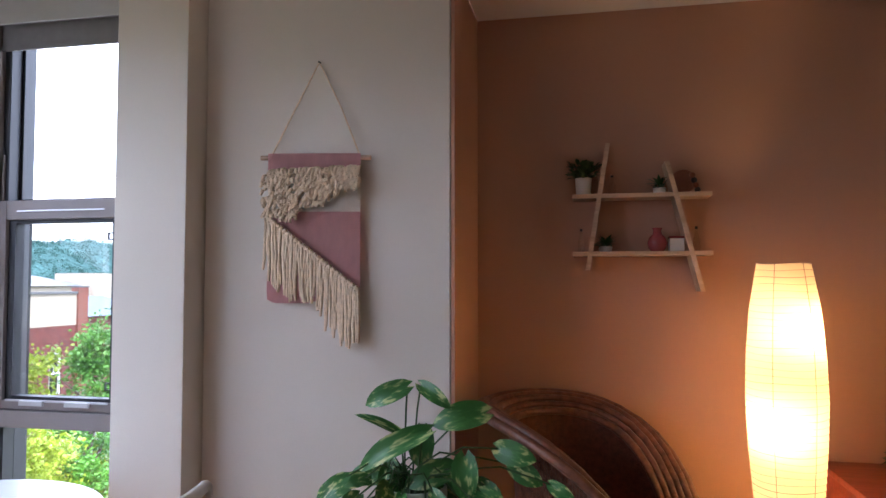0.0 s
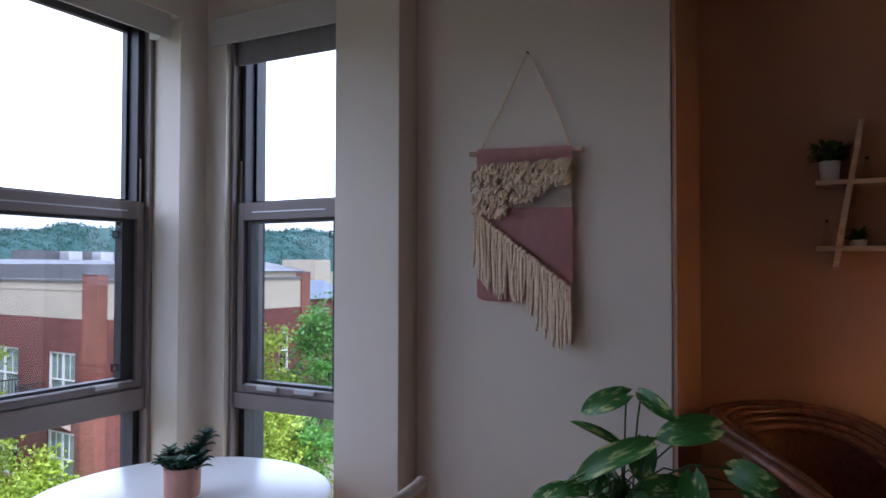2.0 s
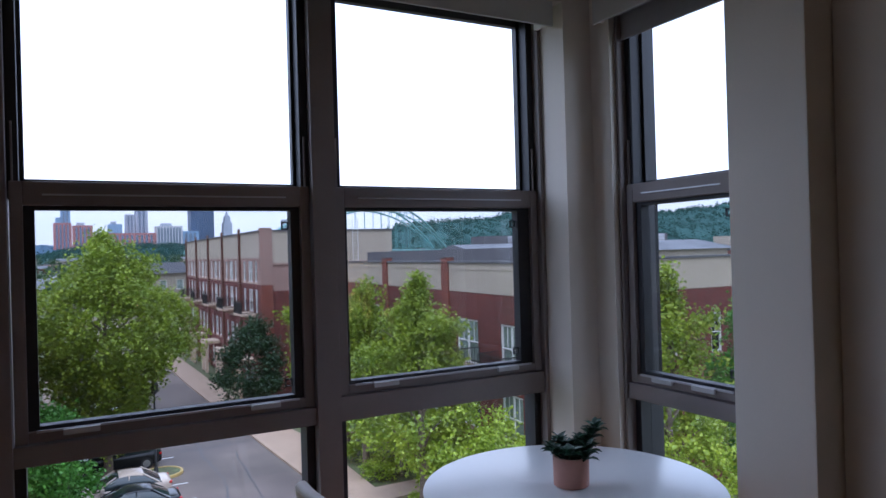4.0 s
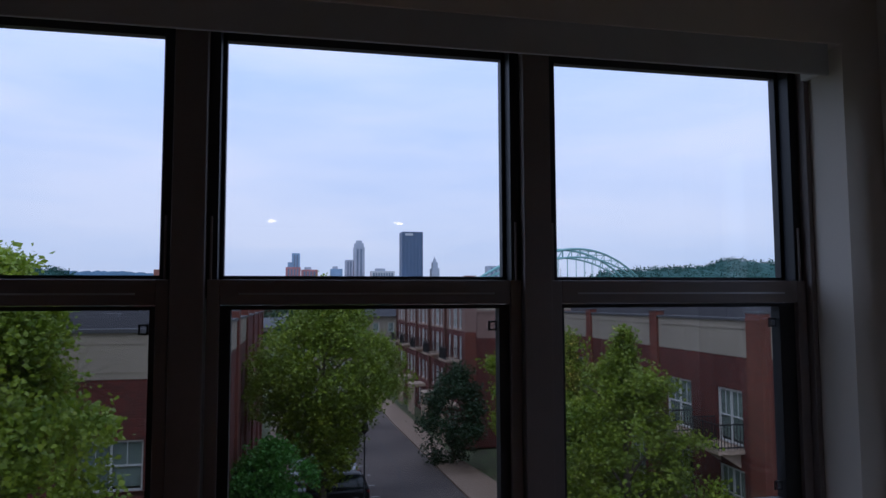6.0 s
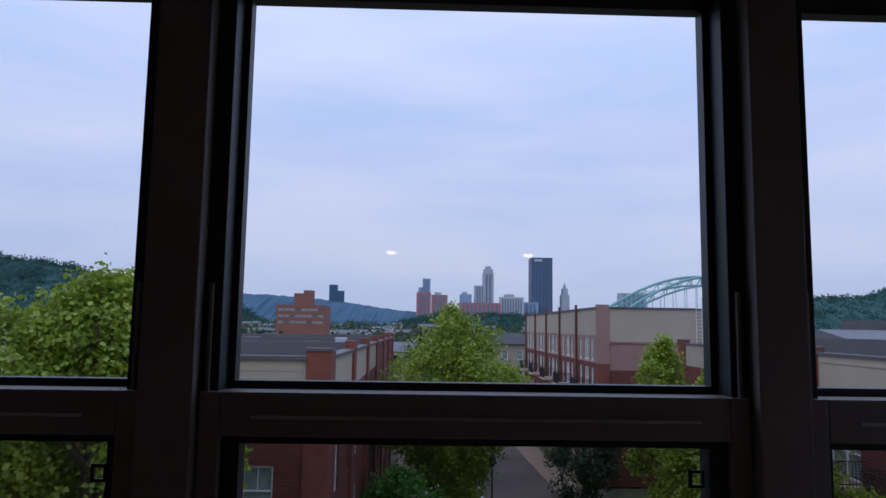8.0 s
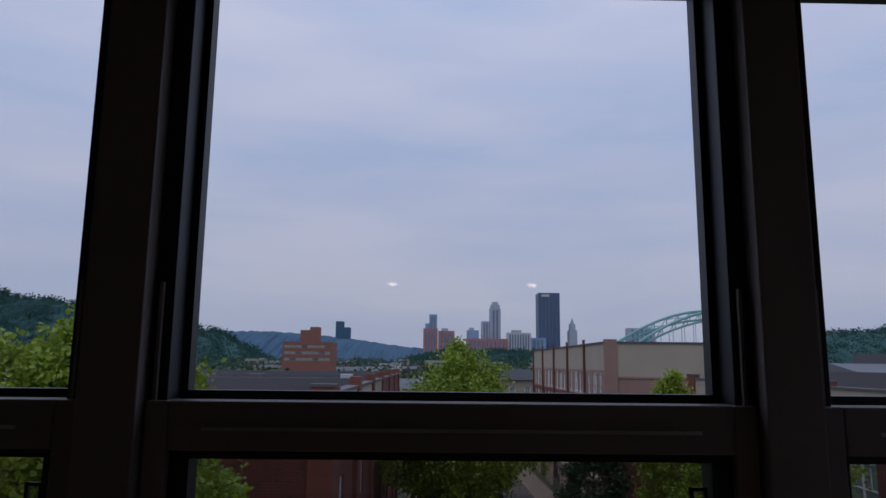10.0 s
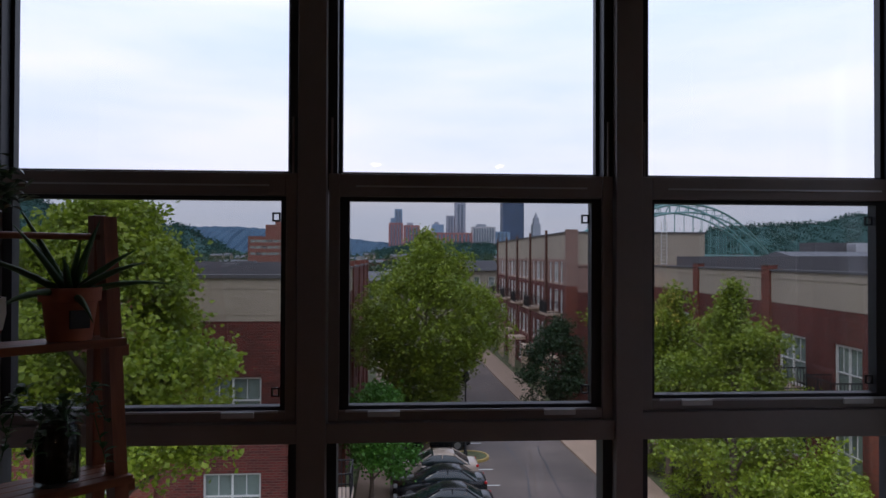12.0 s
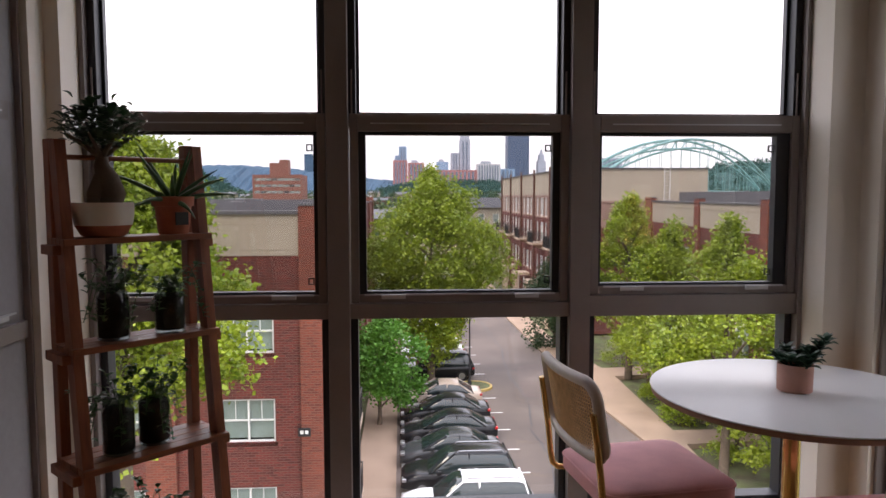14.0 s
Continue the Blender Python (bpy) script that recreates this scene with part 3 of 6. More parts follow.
    return ob


def blade(bm, base, tip, width, droop=0.2, fold=0.15, n=5, shape=None):
    """A leaf blade with thickness, from base to tip."""
    base, tip = Vector(base), Vector(tip)
    d = tip - base
    side = d.cross(Vector((0, 0, 1)))
    side = side.normalized() if side.length > 1e-5 else Vector((1, 0, 0))
    up = side.cross(d).normalized()
    L = d.length
    rows = []
    for i in range(n + 1):
        t = i / n
        w = width * (shape(t) if shape else math.sin(math.pi * min(1, t * 0.94 + 0.06)) ** 0.8)
        c = base + d * t + up * (math.sin(math.pi * t) * droop * L)
        rows.append([bm.verts.new(c + side * w / 2 + up * fold * w), bm.verts.new(c), bm.verts.new(c - side * w / 2 + up * fold * w)])
    for A, B in zip(rows, rows[1:]):
        for j in range(2):
            bm.faces.new((A[j], A[j + 1], B[j + 1], B[j]))


def succulent(x, y, z):
    rng = random.Random(4)
    ob = thing("potted_succulent", "dark green succulent in a blush clay pot on the table", "potted plant", pose(x, y, z))
    bm = bmesh.new()
    lathe(bm, [(0.053, 0.0), (0.0565, 0.003), (0.058, 0.092), (0.0565, 0.095), (0.051, 0.094), (0.050, 0.08)], 40)
    part("pot", bm, POT_PINK, ob, smooth=40)
    bm = bmesh.new()
    lathe(bm, [(0.0495, 0.078), (0.03, 0.084)], 20)
    part("soil", bm, SOIL, ob, smooth=60)
    bm = bmesh.new()
    for k in range(17):
        a = k * 2.4 + rng.uniform(-.3, .3)
        r = 0.012 + 0.058 * (k / 17) ** 0.6
        c = Vector((r * math.cos(a), r * math.sin(a), rng.uniform(0.098, 0.135) - 0.25 * r))
        if k < 3:
            c = Vector((0.055 + 0.024 * k, -0.012 + 0.004 * k, 0.122 + 0.019 * k))
        tube(bm, [(c.x * .4, c.y * .4, 0.08), c], 0.003, 5)
        for j in range(12):
            b = j * 2.4
            el = 1.0 - j * 0.085
            L = 0.047 * rng.uniform(0.8, 1.2)
            blade(bm, c, c + Vector((math.cos(b) * math.cos(el), math.sin(b) * math.cos(el), math.sin(el))) * L, 0.024, 0.12, 0.2, 4)
    part("foliage", bm, leaf_mat("succulent_leaf", (0.012, 0.045, 0.028), (0.04, 0.11, 0.06), 0.1, rough=0.35), ob, smooth=60)


round_table()
cane_chair(pose(0.585, -0.575, 0, 0, 0, 8))
cane_chair(pose(1.13, -1.10, 0, 0, 0, 92))
succulent(1.085, -0.64, TZ)

# ---- street ----
bm = bmesh.new()
v = [bm.verts.new(p) for p in ((-4500, -400, G - 0.16), (4500, -400, G - 0.16), (4500, 4500, G - 0.16), (-4500, 4500, G - 0.16))]
bm.faces.new(v)
structure("ground", bm, LAWN, "earth and grass reaching to the far hills", "ground")


def slab(name, pts, z0, z1, material, label, category):
    bm = bmesh.new()
    prism(bm, pts, z0, z1, "z")
    return structure(name, bm, material, label, category)


slab("road", [(-0.55, -12), (12.6, -12), (11.75, 29), (11.05, 36), (10.7, 44), (9.9, 70), (9.4, 104), (-0.55, 104)], G - 0.2, G, ASPHALT, "worn grey asphalt car park and street", "road")
slab("pavement_west", [(-2.3, -12), (-0.55, -12), (-0.55, 104), (-2.3, 104)], G - 0.2, G + 0.13, CONCRETE, "pale concrete pavement beside the parked cars", "pavement")
slab("pavement_east", [(12.6, -12), (14.2, -12), (13.1, 24), (13.6, 31), (13.9, 42), (12.4, 56), (11.6, 104), (9.4, 104), (9.9, 70), (10.7, 44), (11.05, 36), (11.75, 29)], G - 0.2, G + 0.13, CONCRETE,
     "pale concrete pavement along the planting beds", "pavement")
slab("pavement_path", [(13.4, 29.6), (17.6, 29.8), (17.6, 31.6), (13.55, 31.6)], G - 0.2, G + 0.12, CONCRETE, "pale concrete path between planting beds", "pavement")
slab("pavement_court", [(13.85, 42.4), (17.0, 42.8), (17.0, 45.0), (13.55, 44.6)], G - 0.2, G + 0.12, CONCRETE, "pale concrete path to a house door", "pavement")
bm = bmesh.new()
lathe(bm, [(1.15, G - 0.1), (1.15, G + 0.14), (1.12, G + 0.16), (1.03, G + 0.16), (1.0, G + 0.14), (1.0, G - 0.1)], 28, 4.3, 40.7, False)
structure("kerb_island", bm, YELLOW, "yellow-painted kerb of a planting island", "kerb")
bm = bmesh.new()
bx(bm, -0.3, 4.3, 39.7, 41.7, G, G + 0.135)
lathe(bm, [(0.99, G), (0.99, G + 0.12)], 24, 4.3, 40.7)
structure("island_bed", bm, LAWN, "planted island in the car park", "planting bed")
bm = bmesh.new()
for k in range(12):
    y = 21.2 + 2.85 * k
    if 39 < y < 42:
        continue
    bx(bm, 0.2, 5.35, y - 0.05, y + 0.05, G, G + 0.006)
tagged(structure("parking_lines", bm, PAINT, "white painted parking stall lines", "road marking"), kind="structure")


# ---- tar seams in the road ----
for run in (((6.6, 33.0), (7.2, 38.0), (6.9, 43.5), (7.6, 52.0), (7.3, 66.0)), ((5.6, 45.5), (7.0, 44.6), (8.6, 45.3), (10.4, 44.7)), ((5.9, 24.0), (6.6, 29.0), (6.3, 33.5)), ((8.2, 20.0), (8.7, 27.0), (8.3, 34.0), (9.0, 44.8))):
    bm = bmesh.new()
    wob = random.Random(int(run[0][0] * 10))
    left, right = [], []
    for (xa, ya), (xb, yb) in zip(run, run[1:]):
        for k in range(6):
            x, y = xa + (xb - xa) * k / 6 + wob.uniform(-.07, .07), ya + (yb - ya) * k / 6
            w = wob.uniform(.02, .045)
            across = abs(xb - xa) > abs(yb - ya)
            left.append((x - (0 if across else w), y - (w if across else 0)))
            right.append((x + (0 if across else w), y + (w if across else 0)))
    A = [bm.verts.new((*p, G + 0.004)) for p in left]
    B = [bm.verts.new((*p, G + 0.004)) for p in right]
    for k in range(len(A) - 1):
        bm.faces.new((A[k], B[k], B[k + 1], A[k + 1]))
    structure("road_seam", bm, TRACK, "dark tar seam in the asphalt", "road marking")
bm = bmesh.new()
bx(bm, 5.4, 6.5, 22.9, 24.2, G, G + 0.005)
structure("road_patch", bm, ROOFGREY, "dark patched square of asphalt", "road marking")

# ---- houses ----
def window_meshes(w, h, panes=2, t=0.055):
    """Shared meshes of one window: frame, glass, sill and lintel, in local coordinates with outside at -y."""
    f = bmesh.new()
    bx(f, 0, w, -0.03, 0.05, 0, t), bx(f, 0, w, -0.03, 0.05, h - t, h)
    for i in range(panes + 1):
        x = i * (w - t) / panes
        bx(f, x, x + t, -0.03, 0.05, t, h - t)
    for i in range(panes):
        x = i * (w - t) / panes + t
        bx(f, x, x + (w - t) / panes - t, -0.025, 0.045, h * .5 - .025, h * .5 + .025)
        xm = x + ((w - t) / panes - t) / 2
        bx(f, xm - 0.012, xm + 0.012, 0.0, 0.03, h * .5 + .025, h - t)
    g = bmesh.new()
    bx(g, 0.03, w - 0.03, 0.03, 0.042, 0.03, h - 0.03)
    s = bmesh.new()
    bx(s, -0.08, w + 0.08, -0.10, 0.02, -0.14, -0.002)
    l = bmesh.new()
    bx(l, -0.08, w + 0.08, -0.035, 0.05, h + 0.002, h + 0.22)
    c = bmesh.new()
    for i in range(panes):
        x = i * (w - t) / panes + t
        bx(c, x, x + (w - t) / panes - t, 0.062, 0.07, h * .08, h - t)
    return (mesh_of(f, "window_frame", WINWHITE), mesh_of(g, "pane", PANE_CLEAR), mesh_of(s, "sill", STONE), mesh_of(l, "lintel", STONE), mesh_of(c, "inner_blind", BLINDPALE))


PANE_CLEAR = glass_mat("house_glass", (0.86, 0.9, 0.9))
BLINDPALE = mat("pale_inner_blind", (0.42, 0.44, 0.40), 0.8, var=0.1, scale=1.5)
# Near-black colour stands in for the shade inside the rooms.
DARKROOM = mat("room_dimness", (0.03, 0.03, 0.032), 0.9, var=0.3, scale=0.6)
WIN = {}


def put_window(house, m, u, z, w, h, panes=2, blind=True):
    key = (w, h, panes)
    if key not in WIN:
        WIN[key] = window_meshes(w, h, panes, 0.1 if w in (1.0, 1.7) or h > 1.95 else 0.06)
    f, g, s, l, c = WIN[key]
    wob = part("window", f, None, house, "", None, m @ pose(u, 0, z))
    part("pane", g, None, wob)
    part("sill", s, None, wob)
    part("lintel", l, None, wob)
    if blind:
        part("inner_blind", c, None, wob)
    return wob


def facade(house, m, length, z0, z1, windows, material, t=0.3, name="wall"):
    """A wall along local x with its outside at -y, and its windows (u, z, w, h, panes)."""
    bm = bmesh.new()
    holed(bm, 0, length, z0, z1, 0.0, t, [(u, u + w, z, z + h) for u, z, w, h, _ in windows])
    part(name, bm, material, house, "", None, m)
    # Added backing sheet, painted with the dimness seen through the windows.
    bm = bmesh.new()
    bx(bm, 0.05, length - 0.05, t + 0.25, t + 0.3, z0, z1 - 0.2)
    part("dim_room_backing", bm, DARKROOM, house, "", None, m)
    for i, (u, z, w, h, n) in enumerate(windows):
        put_window(house, m @ pose(0, 0.1, 0), u, z, w, h, n, (i * 7 + int(length)) % 4 != 2 or length == 32.95)


def local_box(name, house, m, dims, material, bevel=0.0, label=""):
    bm = bmesh.new()
    bx(bm, *dims, bevel=bevel)
    return part(name, bm, material, house, label, None, m)


def balcony(house, m, u, z, w=2.4, d=1.2):
    b = local_box("balcony", house, m, (u, u + w, -d, -0.02, z - 0.18, z), STONE, 0.0, "balcony slab with black railing")
    for a, c in (((u + .03, -d + .03), (u + w - .03, -d + .03)), ((u + .03, -d + .03), (u + .03, -.05)), ((u + w - .03, -d + .03), (u + w - .03, -.05))):
        bm = bmesh.new()
        a3, c3 = Vector((*a, 0)), Vector((*c, 0))
        n = int((c3 - a3).length / 0.13)
        for i in range(n + 1):
            p = a3.lerp(c3, i / n)
            bx(bm, p.x - .012, p.x + .012, p.y - .012, p.y + .012, z, z + 1.0)
        lo, hi = (min(a[0], c[0]), min(a[1], c[1])), (max(a[0], c[0]), max(a[1], c[1]))
        for zz in (0.08, 1.0):
            bx(bm, lo[0] - .02, hi[0] + .02, lo[1] - .02, hi[1] + .02, z + zz, z + zz + 0.05)
        part("railing", bm, IRON, b)
    for x in (u + .3, u + w - .4):
        bm = bmesh.new()
        prism(bm, [(-0.02, z - .2), (-d * .8, z - .2), (-0.02, z - .8)], x, x + .1, "x")
        part("corbel", bm, STONE, b)


def house_a():
    ob = thing("brick_house", "three-storey red brick apartment house with tan panels and a flat roof", "house")
    front, side = pose(-36, 20.7, 0), pose(-3.05, 20.7, 0, 0, 0, 90)
    zt, zb = 0.78, -0.6
    rows = (-10.05, -6.97, -3.9)
    wf = [(u, z, 1.82, 1.5, 2) for u in (29.6, 25.2, 19.6, 15.2, 9.6) for z in rows]
    facade(ob, front, 32.95, G, zb, wf, BRICK)
    ws = [(u, z, 1.1, 1.9, 1) for u in (2.6, 6.4, 10.0, 13.8, 18.0, 22.0, 26.0, 30.0, 34.0, 38.0, 42.0) for z in (-10.2, -7.0, -3.9)]
    facade(ob, side @ pose(0, 0, 0), 48, G, zb, ws, BRICK)
    # stucco panels, piers and coping
    for k, u in enumerate((28.1, 19.3, 10.5, 1.7)):
        local_box("tan_panel", ob, front, (u, u + (4.21 if k == 0 else 7.8), -0.02, 0.28, zb + 0.002, zt), STUCCO, 0, "tan stucco parapet panel")
        bm = bmesh.new()
        hi = u + (4.21 if k == 0 else 7.8)
        bx(bm, u + .3, hi - .3, -0.034, -0.02, zt - 0.34, zt - 0.30), bx(bm, u + .3, hi - .3, -0.034, -0.02, zb + 0.2, zb + 0.23)
        part("panel_rib", bm, STUCCO, ob, "", None, front)
        local_box("coping", ob, front, (u - 0.05, hi + 0.05, -0.1, 0.4, zt, zt + 0.12), COPING)
        local_box("pier", ob, front, (hi, hi + 1.0 if k else 32.95 + 0.12, -0.12, 0.3, G, zt + 0.28), BRICK2)
        local_box("pier_cap", ob, front, (hi - .03, hi + 1.03 if k else 32.95 + 0.15, -0.15, 0.4, zt + 0.281, zt + 0.37), COPING)
    for k in range(6):
        u = 1.1 + k * 7.2
        local_box("tan_panel", ob, side, (u, u + 6.2, -0.02, 0.28, zb + 0.002, zt), STUCCO if k < 3 else BRICK, 0)
        local_box("coping", ob, side, (u, u + 6.2, -0.1, 0.4, zt, zt + 0.12), COPING)
        local_box("pier", ob, side, (u + 6.2, u + 7.2, -0.12, 0.3, G, zt + 0.45), BRICK2)
    local_box("pier", ob, side, (0.0, 1.1, -0.119, 0.28, G, zt + 0.279), BRICK2)
    bm = bmesh.new()
    bx(bm, -35.8, -3.3, 21.05, 68.5, zb - 0.2, zt - 0.45)
    roof = part("roof", bm, ROOFGREY, ob, "grey flat roof")
    rng = random.Random(8)
    for k in range(16):
        x, y, s = rng.uniform(-24, -5), rng.uniform(27, 66), rng.uniform(0.5, 1.0)
        bm = bmesh.new()
        bx(bm, x, x + s * 1.3, y, y + s * 1.3, zt - 0.452, zt - 0.45 + s * rng.uniform(0.7, 1.2), 0.03)
        part("roof_vent", bm, COPING if k % 3 else ALU, roof)
    for y in (34, 47, 60):
        bm = bmesh.new()
        bx(bm, -35.7, -3.35, y, y + 0.35, zt - 0.451, zt + 0.25)
        part("fire_wall", bm, COPING, roof)
    bm = bmesh.new()
    bx(bm, 32.2, 32.62, -0.16, -0.13, -6.75, -6.45, 0.01)
    plate = part("number_plate", bm, IRON, ob, "small dark plate with two white bars", None, front)
    for x in (32.27, 32.43):
        bm = bmesh.new()
        bx(bm, x, x + 0.11, -0.166, -0.1605, -6.66, -6.54)
        part("plate_bar", bm, WINWHITE, plate)
    balcony(ob, side, 2.2, -7.25, 1.8)
    balcony(ob, side, 2.2, -10.3, 1.8)
    return ob


def house_b():
    ob = thing("tall_brick_house", "four-storey brick apartment house with tan top storey and balconies", "house")
    L, y0, xb, zt = 41, 57.0, 14.3, 3.6
    side = pose(xb, y0 + L, 0, 0, 0, -90)   # local x runs towards the viewer
    front = pose(xb, y0, 0)
    wins, n = [], 5
    bay = L / n
    for k in range(n):
        for z, h in ((-10.3, 2.0), (-6.9, 2.0), (-3.4, 2.0), (-0.75, 1.85)):
            for u in (1.2, 3.2, 5.6):
                wins.append((k * bay + u, z, 1.7 if u == 3.2 else 1.0, h, 2 if u == 3.2 else 1))
    facade(ob, side, L, G, -0.95, [w for w in wins if w[1] < -1], BRICK)
    facade(ob, side, L, -0.948, 1.35, [w for w in wins if w[1] > -1], TANBRICK)
    local_box("tan_panel", ob, side, (0, L, 0.0, 0.3, 1.352, zt), STUCCO, 0, "tan stucco top band")
    local_box("tan_panel", ob, front, (0, 12.1, 0.0, 0.3, 0.8, zt - 0.001), STUCCO, 0, "tan stucco top band")
    local_box("wall", ob, front, (0, 12.1, 0.0, 0.3, G, -1.5), BRICK)
    local_box("wall", ob, front, (0, 12.1, -0.0, 0.3, -1.498, 0.798), TANBRICK)
    local_box("coping", ob, front, (-0.1, 12.2, -0.12, 0.4, zt, zt + 0.12), COPING)
    local_box("coping", ob, side, (0, L - 0.45, -0.12, 0.4, zt, zt + 0.12), COPING)
    local_box("string_course", ob, front, (0.3, 12.1, -0.08, -0.001, 0.72, 0.88), TANBRICK)
    for k in range(n):
        local_box("downpipe", ob, side, (k * bay + 0.1, k * bay + 0.38, -0.2, -0.002, G, zt + 0.5), PIPE)
        balcony(ob, side, k * bay + 2.8, -3.5, 3.2, 1.3)
        local_box("porch_roof", ob, side, (k * bay + 3.0, k * bay + 5.6, -1.6, -0.02, -7.75, -7.45), STONE)
        for u in (3.1, 5.2):
            local_box("porch_post", ob, side, (k * bay + u, k * bay + u + .3, -1.55, -1.25, G, -7.752), STONE)
    local_box("corner_pier", ob, front, (-0.12, 0.9, -0.14, 0.3, -0.96, zt + 0.3), TANBRICK)
    local_box("corner_pier", ob, front, (-0.12, 0.9, -0.14, 0.3, G, -0.962), BRICK2)
    bm = bmesh.new()
    bx(bm, xb + 0.3, xb + 12.0, y0 + 0.3, y0 + L, zt - 0.6, zt - 0.4)
    part("roof", bm, ROOFGREY, ob)
    local_box("wall", ob, pose(xb + 12.098, y0, 0, 0, 0, 90), (0.302, L, 0, 0.3, G, zt - 0.002), BRICK)
    # ladder on the parapet
    bm = bmesh.new()
    for x in (8.2, 8.7):
        rod(bm, (x, -0.12, -0.7), (x, -0.12, zt + 1.0), 0.03, n=6)
    for i in range(16):
        rod(bm, (8.2, -0.12, -0.5 + i * 0.3), (8.7, -0.12, -0.5 + i * 0.3), 0.02, n=6)
    part("roof_ladder", bm, WINWHITE, ob, "white roof ladder", None, front)


TANBRICK = brick_mat("salmon_brick", (0.42, 0.24, 0.19), (0.36, 0.2, 0.16), (0.4, 0.3, 0.25))
PIPE = mat("brown_downpipe", (0.12, 0.05, 0.035), 0.6)


def house_c():
    ob = thing("low_brick_house", "three-storey red brick house with tan parapet and tall windows", "house")
    ang = -2.52
    front = pose(17.777, 22.482, 0, 0, 0, ang)
    LS, LF, zt, zb = 29.0, 12.4, 0.846, -0.66
    side = front @ pose(0, LS, 0, 0, 0, -90)      # local x runs towards the viewer
    ws = []
    for v0, v1 in ((1.5, 3.4), (5.6, 8.0), (10.6, 12.5), (14.4, 16.8), (19.6, 21.5), (23.6, 26.0)):
        for z, h in ((-4.35, 2.3), (-7.6, 2.3)):
            ws.append((LS - v1, z, v1 - v0, h, 2))
    facade(ob, side, LS, G, zb, ws, BRICK)
    facade(ob, front, LF, G, zb, [(u, z, 0.75, 2.0, 1) for u in (1.6, 4.4, 7.2, 10.15) for z in (-3.9, -7.2)], BRICK)
    cuts = [0.45, 9.1, 18.25, 27.86, LS - 0.4]
    for a, b in zip(cuts, cuts[1:]):
        u0, u1 = LS - b + 0.4, LS - a - 0.4
        local_box("tan_panel", ob, side, (u0, u1, -0.02, 0.28, zb + 0.002, zt), STUCCO, 0, "tan stucco parapet panel")
        local_box("coping", ob, side, (u0, u1, -0.1, 0.4, zt, zt + 0.11), COPING)
        bm = bmesh.new()
        bx(bm, u0 + .25, u1 - .25, -0.05, -0.0205, zt - 0.34, zt - 0.27)
        part("panel_rib", bm, STUCCO, ob, "", None, side)
    for v in cuts[1:]:
        local_box("pier", ob, side, (LS - v - 0.4, LS - v + 0.398, -0.13, 0.3, G, zt + 0.3), BRICK2)
        local_box("pier_cap", ob, side, (LS - v - 0.43, LS - v + 0.43, -0.16, 0.33, zt + 0.301, zt + 0.37), COPING)
    local_box("pier", ob, side, (LS - 0.9, LS + 0.1, -0.13, 0.3, G, zt + 0.3), BRICK2)
    local_box("pier_cap", ob, side, (LS - 0.93, LS + 0.13, -0.16, 0.33, zt + 0.301, zt + 0.37), COPING)
    local_box("tan_panel", ob, front, (0.302, 11.75, -0.02, 0.28, zb + 0.002, zt), STUCCO, 0, "tan stucco parapet panel")
    local_box("coping", ob, front, (0.302, 11.75, -0.1, 0.4, zt, zt + 0.11), COPING)
    local_box("pier", ob, front, (11.752, LF, -0.13, 0.3, G, zt + 0.3), BRICK2)
    local_box("pier_cap", ob, front, (11.72, LF + 0.03, -0.16, 0.33, zt + 0.301, zt + 0.37), COPING)
    local_box("roof", ob, front, (0.4, LF - 0.02, 0.4, LS, zb, zt - 0.4), ROOFGREY)
    local_box("wall", ob, front @ pose(LF, 0, 0, 0, 0, 90), (0.3, LS, 0, 0.3, G, zt - 0.1), BRICK)
    # raised rear roof with its dark edge
    local_box("rear_parapet", ob, front, (2.2, LF - 1.5, 6.0, 6.35, zt - 0.4, zt + 0.75), COPING, 0, "dark slate parapet behind the roof edge")
    local_box("rear_parapet", ob, front, (2.2, 2.55, 6.352, LS - 1.0, zt - 0.4, zt + 0.75), COPING, 0, "dark slate parapet behind the roof edge")
    balcony(ob, side, LS - 8.2, -4.4, 2.8)
    balcony(ob, side, LS - 3.6, -4.4, 2.2)
    balcony(ob, side, LS - 17.0, -4.4, 2.8)


def plain_house(name, label, x0, x1, y0, y1, z1, wall, roof, rows=(), cols=0, hip=0.0):
    ob = thing(name, label, "house")
    m = pose(x0, y0, 0)
    w = x1 - x0
    wins = [(w * (i + .5) / cols - .5, z, 1.0, 1.5, 1) for i in range(cols) for z in rows]
    facade(ob, m, w, G, z1, wins, wall)
    bm = bmesh.new()
    bx(bm, x0, x1, y0 + 0.65, y1, G, z1 - 0.01)
    part("body", bm, wall, ob)
    bm = bmesh.new()
    if hip:
        prism(bm, [(y0 - 0.5, z1), (y1 + 0.5, z1), ((y0 + y1) / 2, z1 + hip)], x0 - .5, x1 + .5, "x")
    else:
        bx(bm, x0 - 0.3, x1 + 0.3, y0 - 0.3, y1, z1, z1 + 0.5)
    part("roof", bm, roof, ob)
    return ob


house_a(), house_b(), house_c()
ROOFDARK = mat("dark_shingle_roof", (0.055, 0.055, 0.062), 0.95, var=0.2, scale=0.6, bump=0.3, fine=6)
plain_house("buff_house", "buff-sided apartment house with white windows and grey roof", 2.0, 16.5, 112, 130, -0.7, TANSIDE, ROOFDARK, (-9.5, -6.4, -3.2), 6, 1.6)
long_house = plain_house("buff_house", "long buff-sided house with white windows behind the low brick house", 40, 79, 62, 76, 0.9, TANSIDE, ROOFGREY, (-8.3, -5.0, -1.4), 15, 1.3)
box_part("roof_screen", (45, 76, 71, 74, 1.5, 3.2), COPING, long_house, 0, "dark roof screen")
